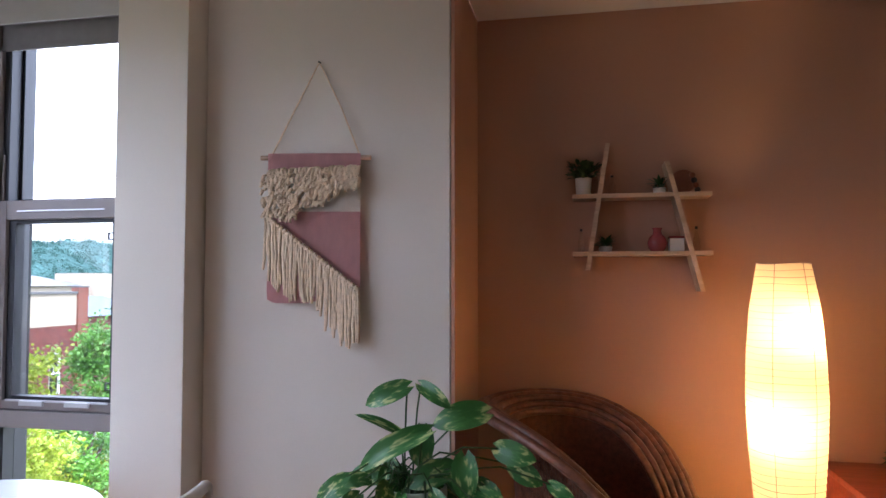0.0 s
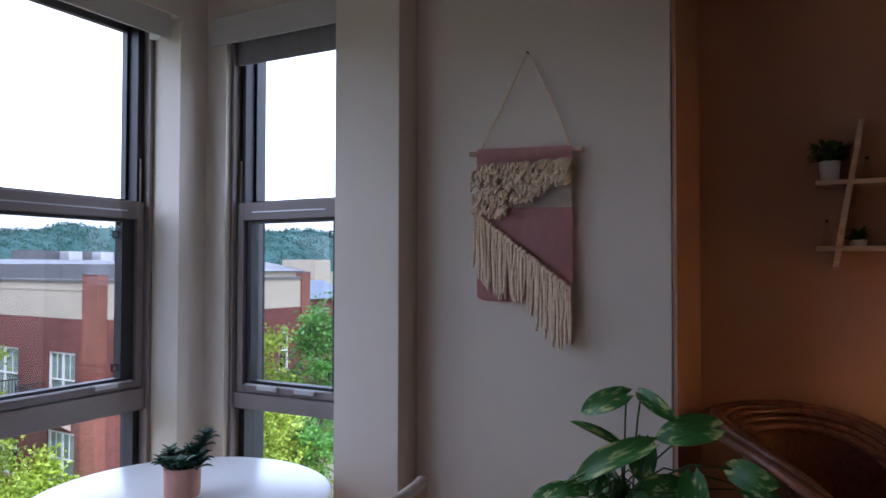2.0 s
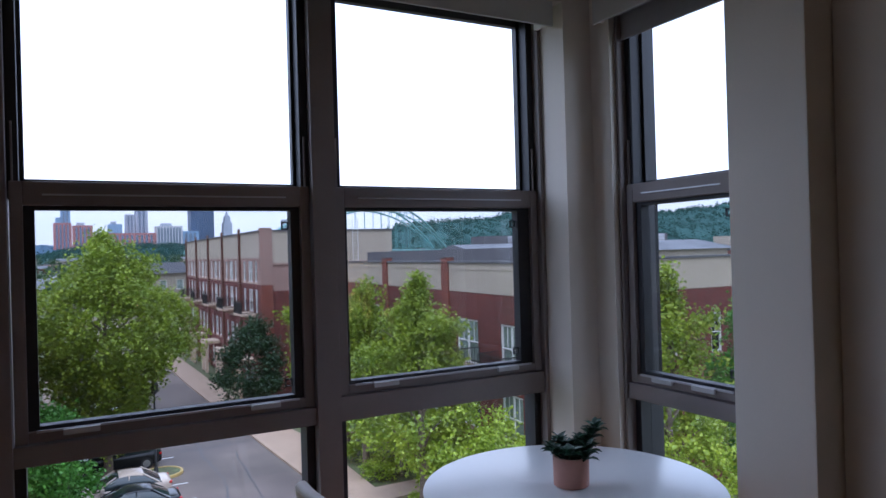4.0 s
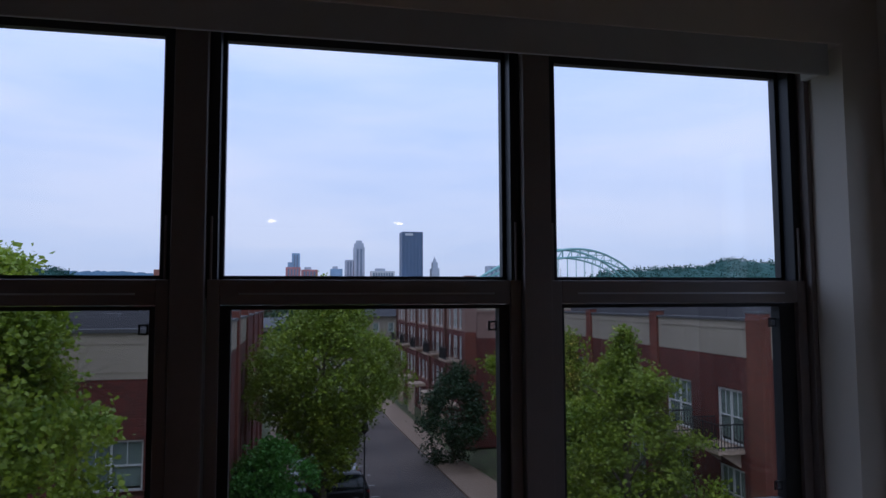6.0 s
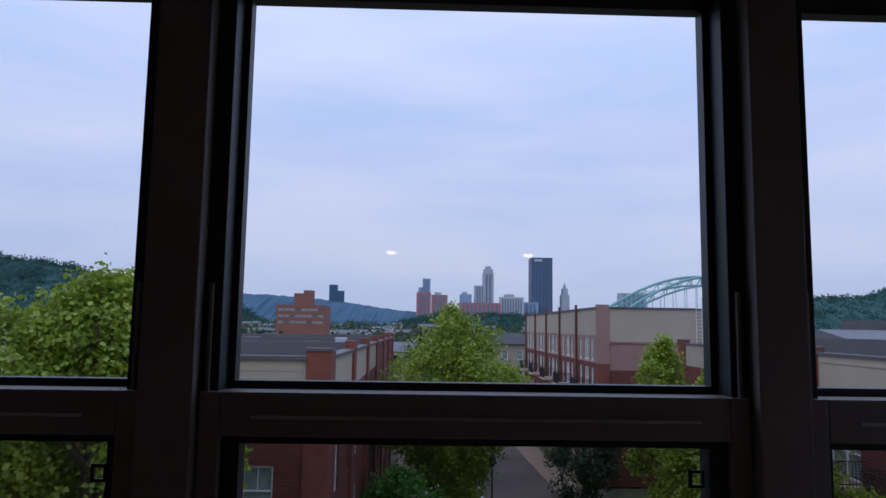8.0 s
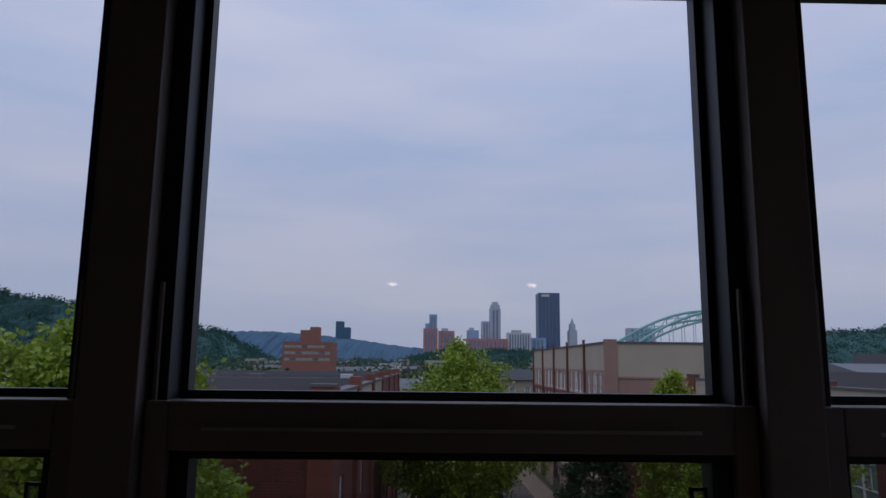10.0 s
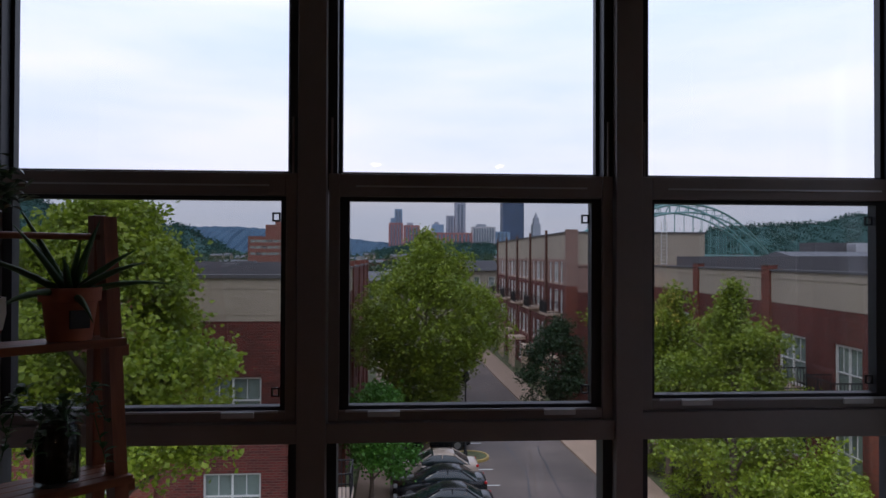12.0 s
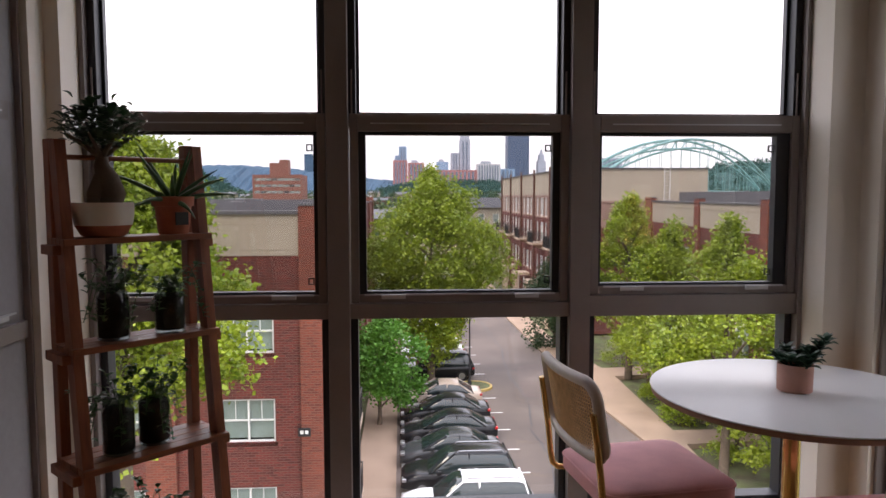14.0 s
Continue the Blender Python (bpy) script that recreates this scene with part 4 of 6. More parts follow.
for k in range(7):
    box_part("roof_unit", (48 + k * 3.9, 49.6 + k * 3.9, 68.6, 70.2, 1.6, 3.1), ALU, long_house, 0.05, "pale rooftop unit")
box_part("stair_tower", (79.6, 83.2, 60, 66, G, 2.5), STUCCO, long_house, 0, "pale stucco stair tower")
SLATE = mat("blue_slate", (0.10, 0.125, 0.17), 0.7, var=0.2, scale=1.5, bump=0.3, fine=12)
plain_house("brick_gable_house", "slate-roofed dark brick house beyond the low brick house", 44.5, 54, 36, 43, -1.3, BRICK, SLATE, (-8, -4.6), 3, 1.5)


# ---- trees ----
def tree(name, label, x, y, height, rx, ry, low, seed, material, clumps=420, per=26, leaf=0.17, spread=0.42, spire=0.0, base=None):
    base = G if base is None else base
    rng = np.random.default_rng(seed)
    ob = thing(name, label, "tree", pose(x, y, base))
    zc, hz = (low + height) / 2, (height - low) / 2
    n = clumps
    d = rng.normal(0, 1, (n, 3))
    d /= np.linalg.norm(d, axis=1)[:, None]
    k = 16
    lobes = rng.normal(0, 1, (k, 3))
    lobes /= np.linalg.norm(lobes, axis=1)[:, None]
    amp = rng.uniform(0.08, 0.46, k)
    bulge = 0.70 + (np.clip((d @ lobes.T - 0.66) / 0.34, 0, 1) * amp).sum(1)
    r = bulge * rng.uniform(0.25, 1.0, n) ** 0.38
    taper = 1.0 - 0.42 * np.clip(d[:, 2], 0, 1) ** 1.3
    c = np.stack([d[:, 0] * rx * r * taper, d[:, 1] * ry * r * taper, zc + d[:, 2] * hz * r], 1)
    # gather the clumps on boughs, fuller on their upper sides
    nb = max(16, n // 17)
    bough = c[rng.choice(n, nb, replace=False)]
    own = rng.integers(0, nb, n)
    e = rng.normal(0, 1, (n, 3))
    e /= np.linalg.norm(e, axis=1)[:, None]
    e[:, 2] = np.abs(e[:, 2]) * 0.8 - 0.25
    ball = rng.uniform(0.18, 0.34, nb)[own] * min(rx, hz)
    gathered = bough[own] + e * (ball * rng.uniform(0.55, 1.05, n))[:, None]
    mixed = rng.random(n) < 0.66
    c[mixed] = gathered[mixed]
    if spire:
        m = n // 9
        t = rng.uniform(0, 1, m)
        c[:m] = np.stack([rng.normal(0, .35, m) * (1.15 - t), rng.normal(0, .35, m) * (1.15 - t), height - hz * .35 + t * (spire + hz * .3)], 1)
    v, f = leaves(c, leaf, per, spread, seed + 1)
    part("crown", np_mesh("crown", v, f, material), None, ob)
    bm = bmesh.new()
    r0 = 0.02 * height + 0.04
    tube(bm, [(0, 0, -0.1), (0.05, 0, low * .6), (0.0, 0.08, zc), (0.05, 0, height * .92)], [r0, r0 * .75, r0 * .45, r0 * .1], 9)
    for i in range(11):
        a, z = i * 2.4, low * .8 + (height * .8 - low * .8) * i / 11
        e = (math.cos(a) * rx * .72, math.sin(a) * ry * .72, z + hz * .45)
        tube(bm, [(0, 0, z), (e[0] * .5, e[1] * .5, z + hz * .3), e], [r0 * .35, r0 * .22, r0 * .06], 6)
    part("trunk", bm, BARK, ob, "", 60)


tree("maple_tree", "tall green maple in front of the brick house", -7.3, 14.6, 14.4, 2.45, 2.5, 7.2, 11, LEAF, 1700, 34, 0.145, 0.34)
tree("maple_tree", "full green maple rising among the parked cars", 1.55, 41.2, 11.9, 3.8, 3.8, 3.0, 12, LEAF, 1500, 34, 0.2, 0.5, 1.9)
tree("maple_tree", "bushy green maple beside the pavement", -1.5, 33.5, 5.6, 1.8, 2.0, 1.2, 13, LEAF_LUSH, 420, 26, 0.19, 0.4)
tree("maple_tree", "green street maple before the low brick house", 13.75, 26.2, 10.3, 2.35, 2.3, 2.6, 14, LEAF, 950, 26, 0.17, 0.36, 1.0)
tree("maple_tree", "green street maple before the low brick house", 14.3, 34.5, 9.5, 2.1, 2.1, 3.4, 15, LEAF, 800, 26, 0.19, 0.38, 0.8)
tree("maple_tree", "green street maple by the corner of the tall house", 14.85, 42.5, 11.6, 1.9, 1.9, 3.6, 16, LEAF, 620, 26, 0.2, 0.38, 0.6)
tree("maple_tree", "dark green round tree by the pavement", 11.8, 51.5, 6.6, 2.8, 2.6, 1.0, 17, LEAF_DARK, 420, 26, 0.22, 0.5)
for i, (x, y, h, w) in enumerate(((15.5, 40.6, 5.0, 2.2), (15.9, 33.2, 5.0, 2.2), (15.3, 36.8, 4.8, 2.0), (15.4, 28.4, 4.3, 1.7), (15.6, 23.4, 4.6, 1.8), (22.0, 18.2, 6.4, 2.0), (28.5, 18.2, 6.2, 2.3), (33.5, 20.0, 7.6, 2.4))):
    tree("young_tree", "bright green young tree in the planting bed", x, y, h, w, w, 1.6, 30 + i, LEAF_BRIGHT, 330, 24, 0.16, 0.36)
tree("maple_tree", "green maple before the front of the low brick house", 19.9, 17.2, 10.9, 1.9, 1.9, 3.4, 18, LEAF, 560, 26, 0.17, 0.36, 0.5)
tree("maple_tree", "lush green tree at the corner of the low brick house", 25.2, 17.6, 9.6, 1.7, 1.7, 2.6, 19, LEAF_LUSH, 480, 26, 0.17, 0.36, 0.4)
for i, (x, y, h, w) in enumerate(((14.5, 33.0, 0.9, 0.8), (15.2, 34.2, 1.0, 0.9), (14.6, 37.5, 0.8, 0.7), (14.5, 27.6, 0.8, 0.7), (15.6, 44.0 + 2.2, 1.3, 1.5))):
    tree("shrub", "low bright green shrub in the planting bed", x, y, h, w, w, 0.1, 60 + i, LEAF_BRIGHT, 60, 20, 0.12, 0.25)


# ---- cars ----
def car(x, y, paint, label, length=4.7, height=1.45, suv=False, rot=180.0, roof_rack=False):
    """A car with its nose along local +x."""
    ob = thing("car", label, "car", pose(x, y, G, 0, 0, rot), "cars in the car park")
    L, W = length / 2, 0.91
    h, belt = height, 0.98 if suv else 0.9
    hood = belt - 0.02 if suv else belt - 0.1
    tailz = h - 0.1 if suv else belt + 0.08
    def loft(bm, xs, ring):
        rows = [[bm.verts.new((x_, *p)) for p in ring(x_)] for x_ in xs]
        k = len(rows[0])
        for A, B in zip(rows, rows[1:]):
            for i in range(k):
                bm.faces.new((A[i], B[i], B[(i + 1) % k], A[(i + 1) % k]))
        bm.faces.new(rows[0])
        bm.faces.new(rows[-1][::-1])
        bmesh.ops.recalc_face_normals(bm, faces=bm.faces[:])

    def smooth(x_, px, pz, r=0.14):
        return float(np.mean(np.interp(np.linspace(x_ - r, x_ + r, 9), px, pz)))

    def body_ring(x_):
        end = max(0.0, (abs(x_) - (L - .6)) / .6)
        w = W * (1 - 0.17 * end ** 2)
        low = 0.24 + 0.12 * end ** 2
        top = smooth(x_, (-L - .05, -L + .06, -L + .55, 0.9, L - .75, L - .12, L + .05), (belt - .2, belt + .05, belt + .05, belt, hood, hood - .16, hood - .34), 0.09)
        half = [(w * .92, low), (w, low + .2), (w, top - .26), (w * .975, top - .1), (w * .91, top - .03), (w * .74, top + .005), (w * .35, top + .03)]
        return [(-y_, z) for y_, z in half] + [(0.0, top + .035)] + half[::-1]

    bm = bmesh.new()
    loft(bm, [-L, -L + .03, -L + .1, -L + .2] + list(np.linspace(-L + .35, L - .35, 18)) + [L - .2, L - .1, L - .03, L], body_ring)
    part("body", bm, paint, ob, "", 50)

    if suv:
        px, pz = (-L + .08, -L + .34, -L + .7, 0.1, 0.5, 1.3), (belt, h - .09, h - .01, h, h - .05, belt)
    else:
        px, pz = (-L + .45, -L + 1.3, -L + 1.75, -0.15, 0.2, 1.3), (belt, h - .07, h - .01, h, h - .05, belt)

    def cabin_ring(x_, grow=0.0, cut=False):
        top = smooth(x_, px, pz, 0.12)
        wb = W - .07 + grow
        wt = wb - max(0.0, top - belt) * .36
        top += grow
        half = [(wb, belt - .04), (wb + .004, belt + (top - belt) * .35), (wt + .03, top - .06), (wt - .03, top - .012), (wt * .7, top + .015), (wt * .35, top + .03)]
        if cut:
            half = half[2:]
            return [(-y_, z) for y_, z in half] + [(0.0, top + .035)] + half[::-1] + [(wt - .06, top - .07), (-wt + .06, top - .07)]
        return [(-y_, z) for y_, z in half] + [(0.0, top + .035)] + half[::-1]

    bm = bmesh.new()
    loft(bm, np.linspace(px[0] + .02, px[-1] - .02, 24), cabin_ring)
    part("window_band", bm, CARGLASS, ob, "dark reflecting glass", 50)
    xr0, xr1 = (-L + .4, .22) if suv else (-L + 1.32, .08)
    wr = (W - .07) - (h - belt) * .36
    bm = bmesh.new()
    loft(bm, np.linspace(xr0, xr1, 10), lambda x_: cabin_ring(x_, 0.014, True))
    part("roof", bm, paint, ob, "", 50)
    for s in (-1, 1):
        for a, b in (((1.15, belt), (0.2, h - .02)), ((-0.35, belt), (-0.4, h - .02)), ((-L + (.25 if suv else .6), belt + .02), (xr0 + .05, h - .03))):
            bm = bmesh.new()
            rod(bm, (a[0], s * (W - .055), a[1]), (b[0], s * (wr + .012), b[1]), 0.04, n=6)
            part("pillar", bm, paint, ob)
        bm = bmesh.new()
        bx(bm, 0.75, 0.95, s * (W + .08) - .09, s * (W + .08) + .09, belt + .02, belt + .16, 0.03)
        part("mirror", bm, paint, ob)
        bm = bmesh.new()
        bx(bm, L - .22, L - .03, s * .68 - .17, s * .68 + .17, 0.62, 0.76, 0.03)
        part("headlight", bm, RIM, ob, "clear headlight")
        bm = bmesh.new()
        bx(bm, -L - .008, -L + .14, s * .7 - .12, s * .7 + .12, 0.74, 0.86, 0.02)
        part("tail_light", bm, TAIL, ob, "red tail light")
        for xw in (L - .85, -L + .85):
            bm = bmesh.new()
            rod(bm, (xw, s * (W - .21), .33), (xw, s * (W + .01), .33), .33, n=20)
            wheel = part("wheel", bm, TYRE, ob, "", 40)
            bm = bmesh.new()
            rod(bm, (xw, s * (W + .0), .33), (xw, s * (W + .02), .33), .21, n=14)
            part("rim", bm, RIM, wheel)
        if roof_rack or suv:
            bm = bmesh.new()
            tube(bm, [(xr0 + .2, s * (wr - .04), h + .0), (xr0 + .26, s * (wr - .04), h + .07), (xr1 - .2, s * (wr - .04), h + .07), (xr1 - .12, s * (wr - .04), h + .0)], 0.018, 6)
            part("roof_rail", bm, RIM if roof_rack else IRON, ob)
    return ob


def car_paint(name, c, metal=0.0):
    m = mat(name, c, 0.2, metal, var=0.03, scale=3, coat=0.0)
    m.node_tree.nodes["Principled BSDF"].inputs["Specular IOR Level"].default_value = 0.32
    return m


CW, CB, CG = car_paint("car_white", (0.75, 0.75, 0.76), 0.0), car_paint("car_black", (0.012, 0.013, 0.015)), car_paint("car_grey", (0.05, 0.053, 0.056))
CT, CS = car_paint("car_beige", (0.42, 0.34, 0.28)), car_paint("car_silver", (0.5, 0.51, 0.52))
car(2.15, 22.6, CW, "white sport utility car parked nose to the pavement", 5.0, 1.74, True)
car(2.05, 25.5, CB, "black sport utility car with roof rails", 4.8, 1.7, True, roof_rack=True)
car(1.9, 28.4, CG, "dark grey hatchback in the parked row", 4.6, 1.46)
car(2.0, 31.3, CB, "black saloon in the parked row", 4.8, 1.45)
car(2.0, 34.2, CB, "black saloon with glossy roof in the row", 4.8, 1.45)
car(1.9, 37.1, CT, "beige saloon in the parked row", 4.8, 1.45)
car(1.9, 43.2, CB, "black pickup-sized car under the maple", 5.2, 1.8, True)
car(2.0, 46.0, CG, "dark grey car behind the maple", 4.7, 1.45)
car(2.0, 48.8, CW, "white car behind the maple", 4.7, 1.45)
car(2.0, 51.6, CS, "silver car behind the maple", 4.7, 1.45)
car(2.0, 54.4, CW, "white car far down the row", 4.7, 1.5)
car(2.1, 57.2, CW, "white sport utility car at the far end of the row", 4.6, 1.65, True)

# ---- street lamp ----
lamp = thing("street_lamp", "slim black street lamp at the parking island", "street lamp", pose(4.0, 40.7, G))
bm = bmesh.new()
lathe(bm, [(0.12, 0.1), (0.12, 0.4), (0.06, 0.5), (0.045, 4.6)], 14)
part("pole", bm, IRON, lamp, "", 40)
bm = bmesh.new()
lathe(bm, [(0.06, 4.6), (0.2, 4.75), (0.22, 5.15), (0.05, 5.4)], 14)
part("lantern", bm, IRON, lamp, "", 30)

# ---- woven hanging ----
YARN = mat("cream_yarn", (0.87, 0.69, 0.49), 0.95, var=0.14, scale=60, bump=0.6, fine=500)
ROSE = mat("rose_cloth", (0.72, 0.39, 0.375), 0.95, var=0.08, scale=25, bump=0.4, fine=500, stretch=(1, 1, 0.4))
CREAM = mat("cream_cloth", (0.84, 0.76, 0.65), 0.95, var=0.06, scale=25, bump=0.4, fine=500)
PALEWOOD = wood("pale_pine", (0.50, 0.34, 0.22), (0.62, 0.44, 0.3), "y", 0.55)
XW = 1.655


def wall_hanging():
    rng = random.Random(21)
    ob = thing("wall_hanging", "woven rose and cream wall hanging with shag and fringe", "wall hanging", pose(XW, 0.028, -0.004))
    ya, yb, zt = -1.468, -1.806, 1.888      # top edge from one side to the other

    def top(y):
        return zt - 0.011 * (y - ya) / (yb - ya)
    bm = bmesh.new()
    rod(bm, (-0.012, -1.437, zt - 0.004), (-0.012, -1.838, zt - 0.016), 0.0085, n=14)
    part("dowel", bm, PALEWOOD, ob, "pale wooden dowel", 40)

    def cloth(name, z_hi, z_lo, material, x=-0.022, rounded_corner=False):
        bm = bmesh.new()
        cols = 18
        rows = []
        for i in range(cols + 1):
            t = i / cols
            y = ya + (yb - ya) * t
            hi, lo = z_hi(t), z_lo(t)
            rows.append([bm.verts.new((x - 0.003 * math.sin(9 * t + 3 * k) * k / 8, y, hi + (lo - hi) * k / 8)) for k in range(9)])
        for A, B in zip(rows, rows[1:]):
            for k in range(8):
                bm.faces.new((A[k], A[k + 1], B[k + 1], B[k]))
        bmesh.ops.solidify(bm, geom=bm.faces[:], thickness=0.004)
        return part(name, bm, material, ob, "", 60)
    cloth("rose_band", lambda t: top(ya + (yb - ya) * t) + 0.009, lambda t: 1.836 - 0.006 * t, ROSE, -0.023)
    cloth("cream_band", lambda t: 1.836 - 0.006 * t, lambda t: 1.694 - 0.008 * t, CREAM)
    cloth("rose_panel", lambda t: 1.694 - 0.008 * t, lambda t: 1.376 + 0.012 * max(0, 1 - t * 14) + (0.0 if t < .45 else (t - .45) * 0.1), ROSE)
    # shag: short thick loops
    bm = bmesh.new()
    for _ in range(560):
        t = rng.random()
        lowest = 1.672 + 0.010 * math.sin(t * 17) + (0.0 if t < .28 else (t - .28) * 0.15)
        z = rng.uniform(lowest, 1.838)
        y = ya + 0.006 + (yb - ya - 0.006) * t
        a, L = rng.uniform(-.7, .7), rng.uniform(0.016, 0.026)
        p = Vector((-0.024, y, z + 0.006))
        q = p + Vector((-rng.uniform(0.012, 0.026), math.sin(a) * L * .8 + 0.005, -math.cos(a) * L))
        tube(bm, [p, p.lerp(q, .45) + Vector((-0.009, 0, 0.004)), q], [0.0042, 0.0062, 0.0052], 6)
    tagged(part("shag", bm, YARN, ob, "thick cream yarn shag", 60), kind="stuff")
    # fringe with knots along the slanting edge
    n = 25
    for i in range(n):
        t = i / (n - 1)
        y, z = -1.472 - 0.325 * t, 1.672 - 0.246 * t
        L = 0.20 + 0.03 * math.sin(t * 9.5) - 0.02 * t + rng.uniform(-0.014, 0.014)
        bm = bmesh.new()
        for s in (0, 1):
            y0 = y + (s - .5) * 0.008
            sway = rng.uniform(-0.014, 0.014)
            pts = [(-0.034 + rng.uniform(-.003, .003), y0 + sway * (k / 5) ** 1.5 + rng.uniform(-.0015, .0015), z - (L + rng.uniform(-.012, .012)) * k / 5) for k in range(6)]
            tube(bm, pts, [0.0056, 0.0062, 0.0064, 0.0062, 0.0058, 0.0044], 6)
        strand = part("tassel", bm, YARN, ob, "", 60)
        bm = bmesh.new()
        bmesh.ops.create_uvsphere(bm, u_segments=8, v_segments=6, radius=0.0085, matrix=Matrix.Translation((-0.034, y, z + 0.003)))
        part("knot", bm, YARN, strand, "", 60)
    bm = bmesh.new()
    tube(bm, [(-0.012, -1.475, zt), (-0.008, -1.56, 2.05), (-0.006, -1.648, 2.214), (-0.008, -1.73, 2.05), (-0.012, -1.80, zt - 0.008)], 0.0028, 6)
    part("cord", bm, YARN, ob, "cream hanging cord", 60)
    bm = bmesh.new()
    rod(bm, (0.003, -1.648, 2.214), (-0.012, -1.648, 2.214), 0.003, n=8)
    part("nail", bm, IRON, ob)


wall_hanging()


# ---- alcove: wall shelf ----
TERRA = mat("terracotta", (0.36, 0.115, 0.065), 0.8, var=0.12, scale=14, bump=0.15)
CERAMIC = mat("white_ceramic", (0.66, 0.62, 0.57), 0.35, var=0.03, scale=8)
REDGLASS = mat("red_ceramic", (0.33, 0.06, 0.06), 0.25, var=0.06)
SMOKE = mat("smoked_globe", (0.07, 0.07, 0.075), 0.35, 0.2, var=0.08, scale=8)
CLEARJAR = glass_mat("jar_glass", (0.72, 0.76, 0.76))
BOTTLE = glass_mat("bottle_glass", (0.95, 0.95, 0.93))
PLANT = leaf_mat("house_plant_leaf", (0.012, 0.05, 0.012), (0.05, 0.13, 0.03), 0.15)
JADE = leaf_mat("jade_leaf", (0.010, 0.035, 0.014), (0.03, 0.085, 0.03), 0.08, rough=0.3)
ALOE = leaf_mat("aloe_leaf", (0.03, 0.09, 0.03), (0.08, 0.17, 0.06), 0.12, rough=0.4)


SHY = 0.018


def wall_shelf():
    ob = thing("wall_shelf", "pale wooden wall shelf of two boards on slanting slats", "shelf", pose(0, SHY, 0))
    for z, t in ((1.775, 0.0), (1.558, 0.0)):
        bm = bmesh.new()
        bx(bm, 2.055, 2.166, -2.995, -2.493, z - 0.016, z, 0.002)
        part("board", bm, PALEWOOD, ob)
    for y0, z0, y1, z1 in ((-2.626, 1.965, -2.548, 1.49), (-2.838, 1.89, -2.957, 1.41)):
        bm = bmesh.new()
        d = 0.0085
        prism(bm, [(y0 - d, z0), (y0 + d, z0), (y1 + d, z1), (y1 - d, z1)], 2.05, 2.166, "x")
        part("slat", bm, PALEWOOD, ob)


def tuft(bm, c, r, n, L, w, seed, up=0.5):
    rng = random.Random(seed)
    for _ in range(n):
        a, e = rng.uniform(0, 6.283), rng.uniform(-0.3, 1.2)
        p = Vector(c) + Vector((math.cos(a) * r * rng.random(), math.sin(a) * r * rng.random(), rng.uniform(0, r) * up))
        q = p + Vector((math.cos(a) * math.cos(e), math.sin(a) * math.cos(e), math.sin(e))) * L * rng.uniform(.7, 1.2)
        blade(bm, p, q, w, 0.12, 0.15, 3)


def small_pot_plant(x, y, z, r, h, n, L, w, seed, material, leafmat, label, spread=None):
    ob = thing("potted_plant", label, "potted plant", pose(x, y, z))
    bm = bmesh.new()
    lathe(bm, [(r * .82, 0), (r * .86, .002), (r, h - .003), (r * .97, h), (r * .88, h - .002), (r * .86, h - .012)], 26)
    part("pot", bm, material, ob, "", 40)
    bm = bmesh.new()
    lathe(bm, [(r * .85, h - .014), (r * .4, h - .008)], 16)
    part("soil", bm, SOIL, ob)
    bm = bmesh.new()
    tuft(bm, (0, 0, h - .005), spread or r, n, L, w, seed, 0.9)
    part("foliage", bm, leafmat, ob, "", 60)
    return ob


def bottle(x, y, z, h, r, label):
    ob = thing("bottle", label, "bottle", pose(x, y, z))
    bm = bmesh.new()
    lathe(bm, [(r * .9, 0), (r, .004), (r, h * .45), (r * .45, h * .68), (r * .36, h * .88), (r * .42, h * .9)], 18)
    part("flask", bm, BOTTLE, ob, "", 40)
    bm = bmesh.new()
    lathe(bm, [(r * .4, h * .9), (r * .4, h)], 12)
    part("stopper", bm, IRON, ob, "dark stopper", 40)


wall_shelf()
small_pot_plant(2.11, SHY - 2.535, 1.776, 0.032, 0.066, 190, 0.026, 0.019, 51, CERAMIC, PLANT, "bushy green plant in a white pot on the wall shelf", 0.06)
small_pot_plant(2.11, SHY - 2.815, 1.776, 0.024, 0.022, 34, 0.04, 0.014, 52, CERAMIC, PLANT, "small succulent in a white dish on the wall shelf", 0.02)
small_pot_plant(2.11, SHY - 2.615, 1.559, 0.026, 0.02, 34, 0.04, 0.014, 53, CERAMIC, PLANT, "small succulent in a white dish on the lower board", 0.022)
bottle(2.11, SHY - 2.525, 1.559, 0.088, 0.012, "slim clear bottle with dark stopper on the shelf")
bottle(2.11, SHY - 2.642, 1.776, 0.075, 0.014, "clear bottle behind the slat of the shelf")
bottle(2.11, SHY - 2.945, 1.559, 0.092, 0.013, "tall clear bottle with dark stopper on the shelf")
vase = thing("vase", "small dark red round-bellied vase on the wall shelf", "vase", pose(2.11, SHY - 2.805, 1.559))
bm = bmesh.new()
lathe(bm, [(0.022, 0), (0.032, 0.012), (0.036, 0.032), (0.030, 0.052), (0.016, 0.066), (0.015, 0.08), (0.019, 0.088), (0.015, 0.086)], 28)
part("belly", bm, REDGLASS, vase, "", 40)
bm = bmesh.new()
bx(bm, 2.08, 2.13, -2.880, -2.828, 1.5595, 1.606, 0.002)
tagged(part("candle_box", bm, CERAMIC), "small white candle box with dark lid", "box")
candle = bpy.data.objects["candle_box"]
bm = bmesh.new()
bx(bm, 2.079, 2.131, -2.881, -2.827, 1.6065, 1.614, 0.002)
part("lid", bm, REDGLASS, candle, "dark red lid")
disc = thing("round_plate", "round brown plate leaning on the wall shelf", "plate", pose(2.13, SHY - 2.903, 1.776))
bm = bmesh.new()
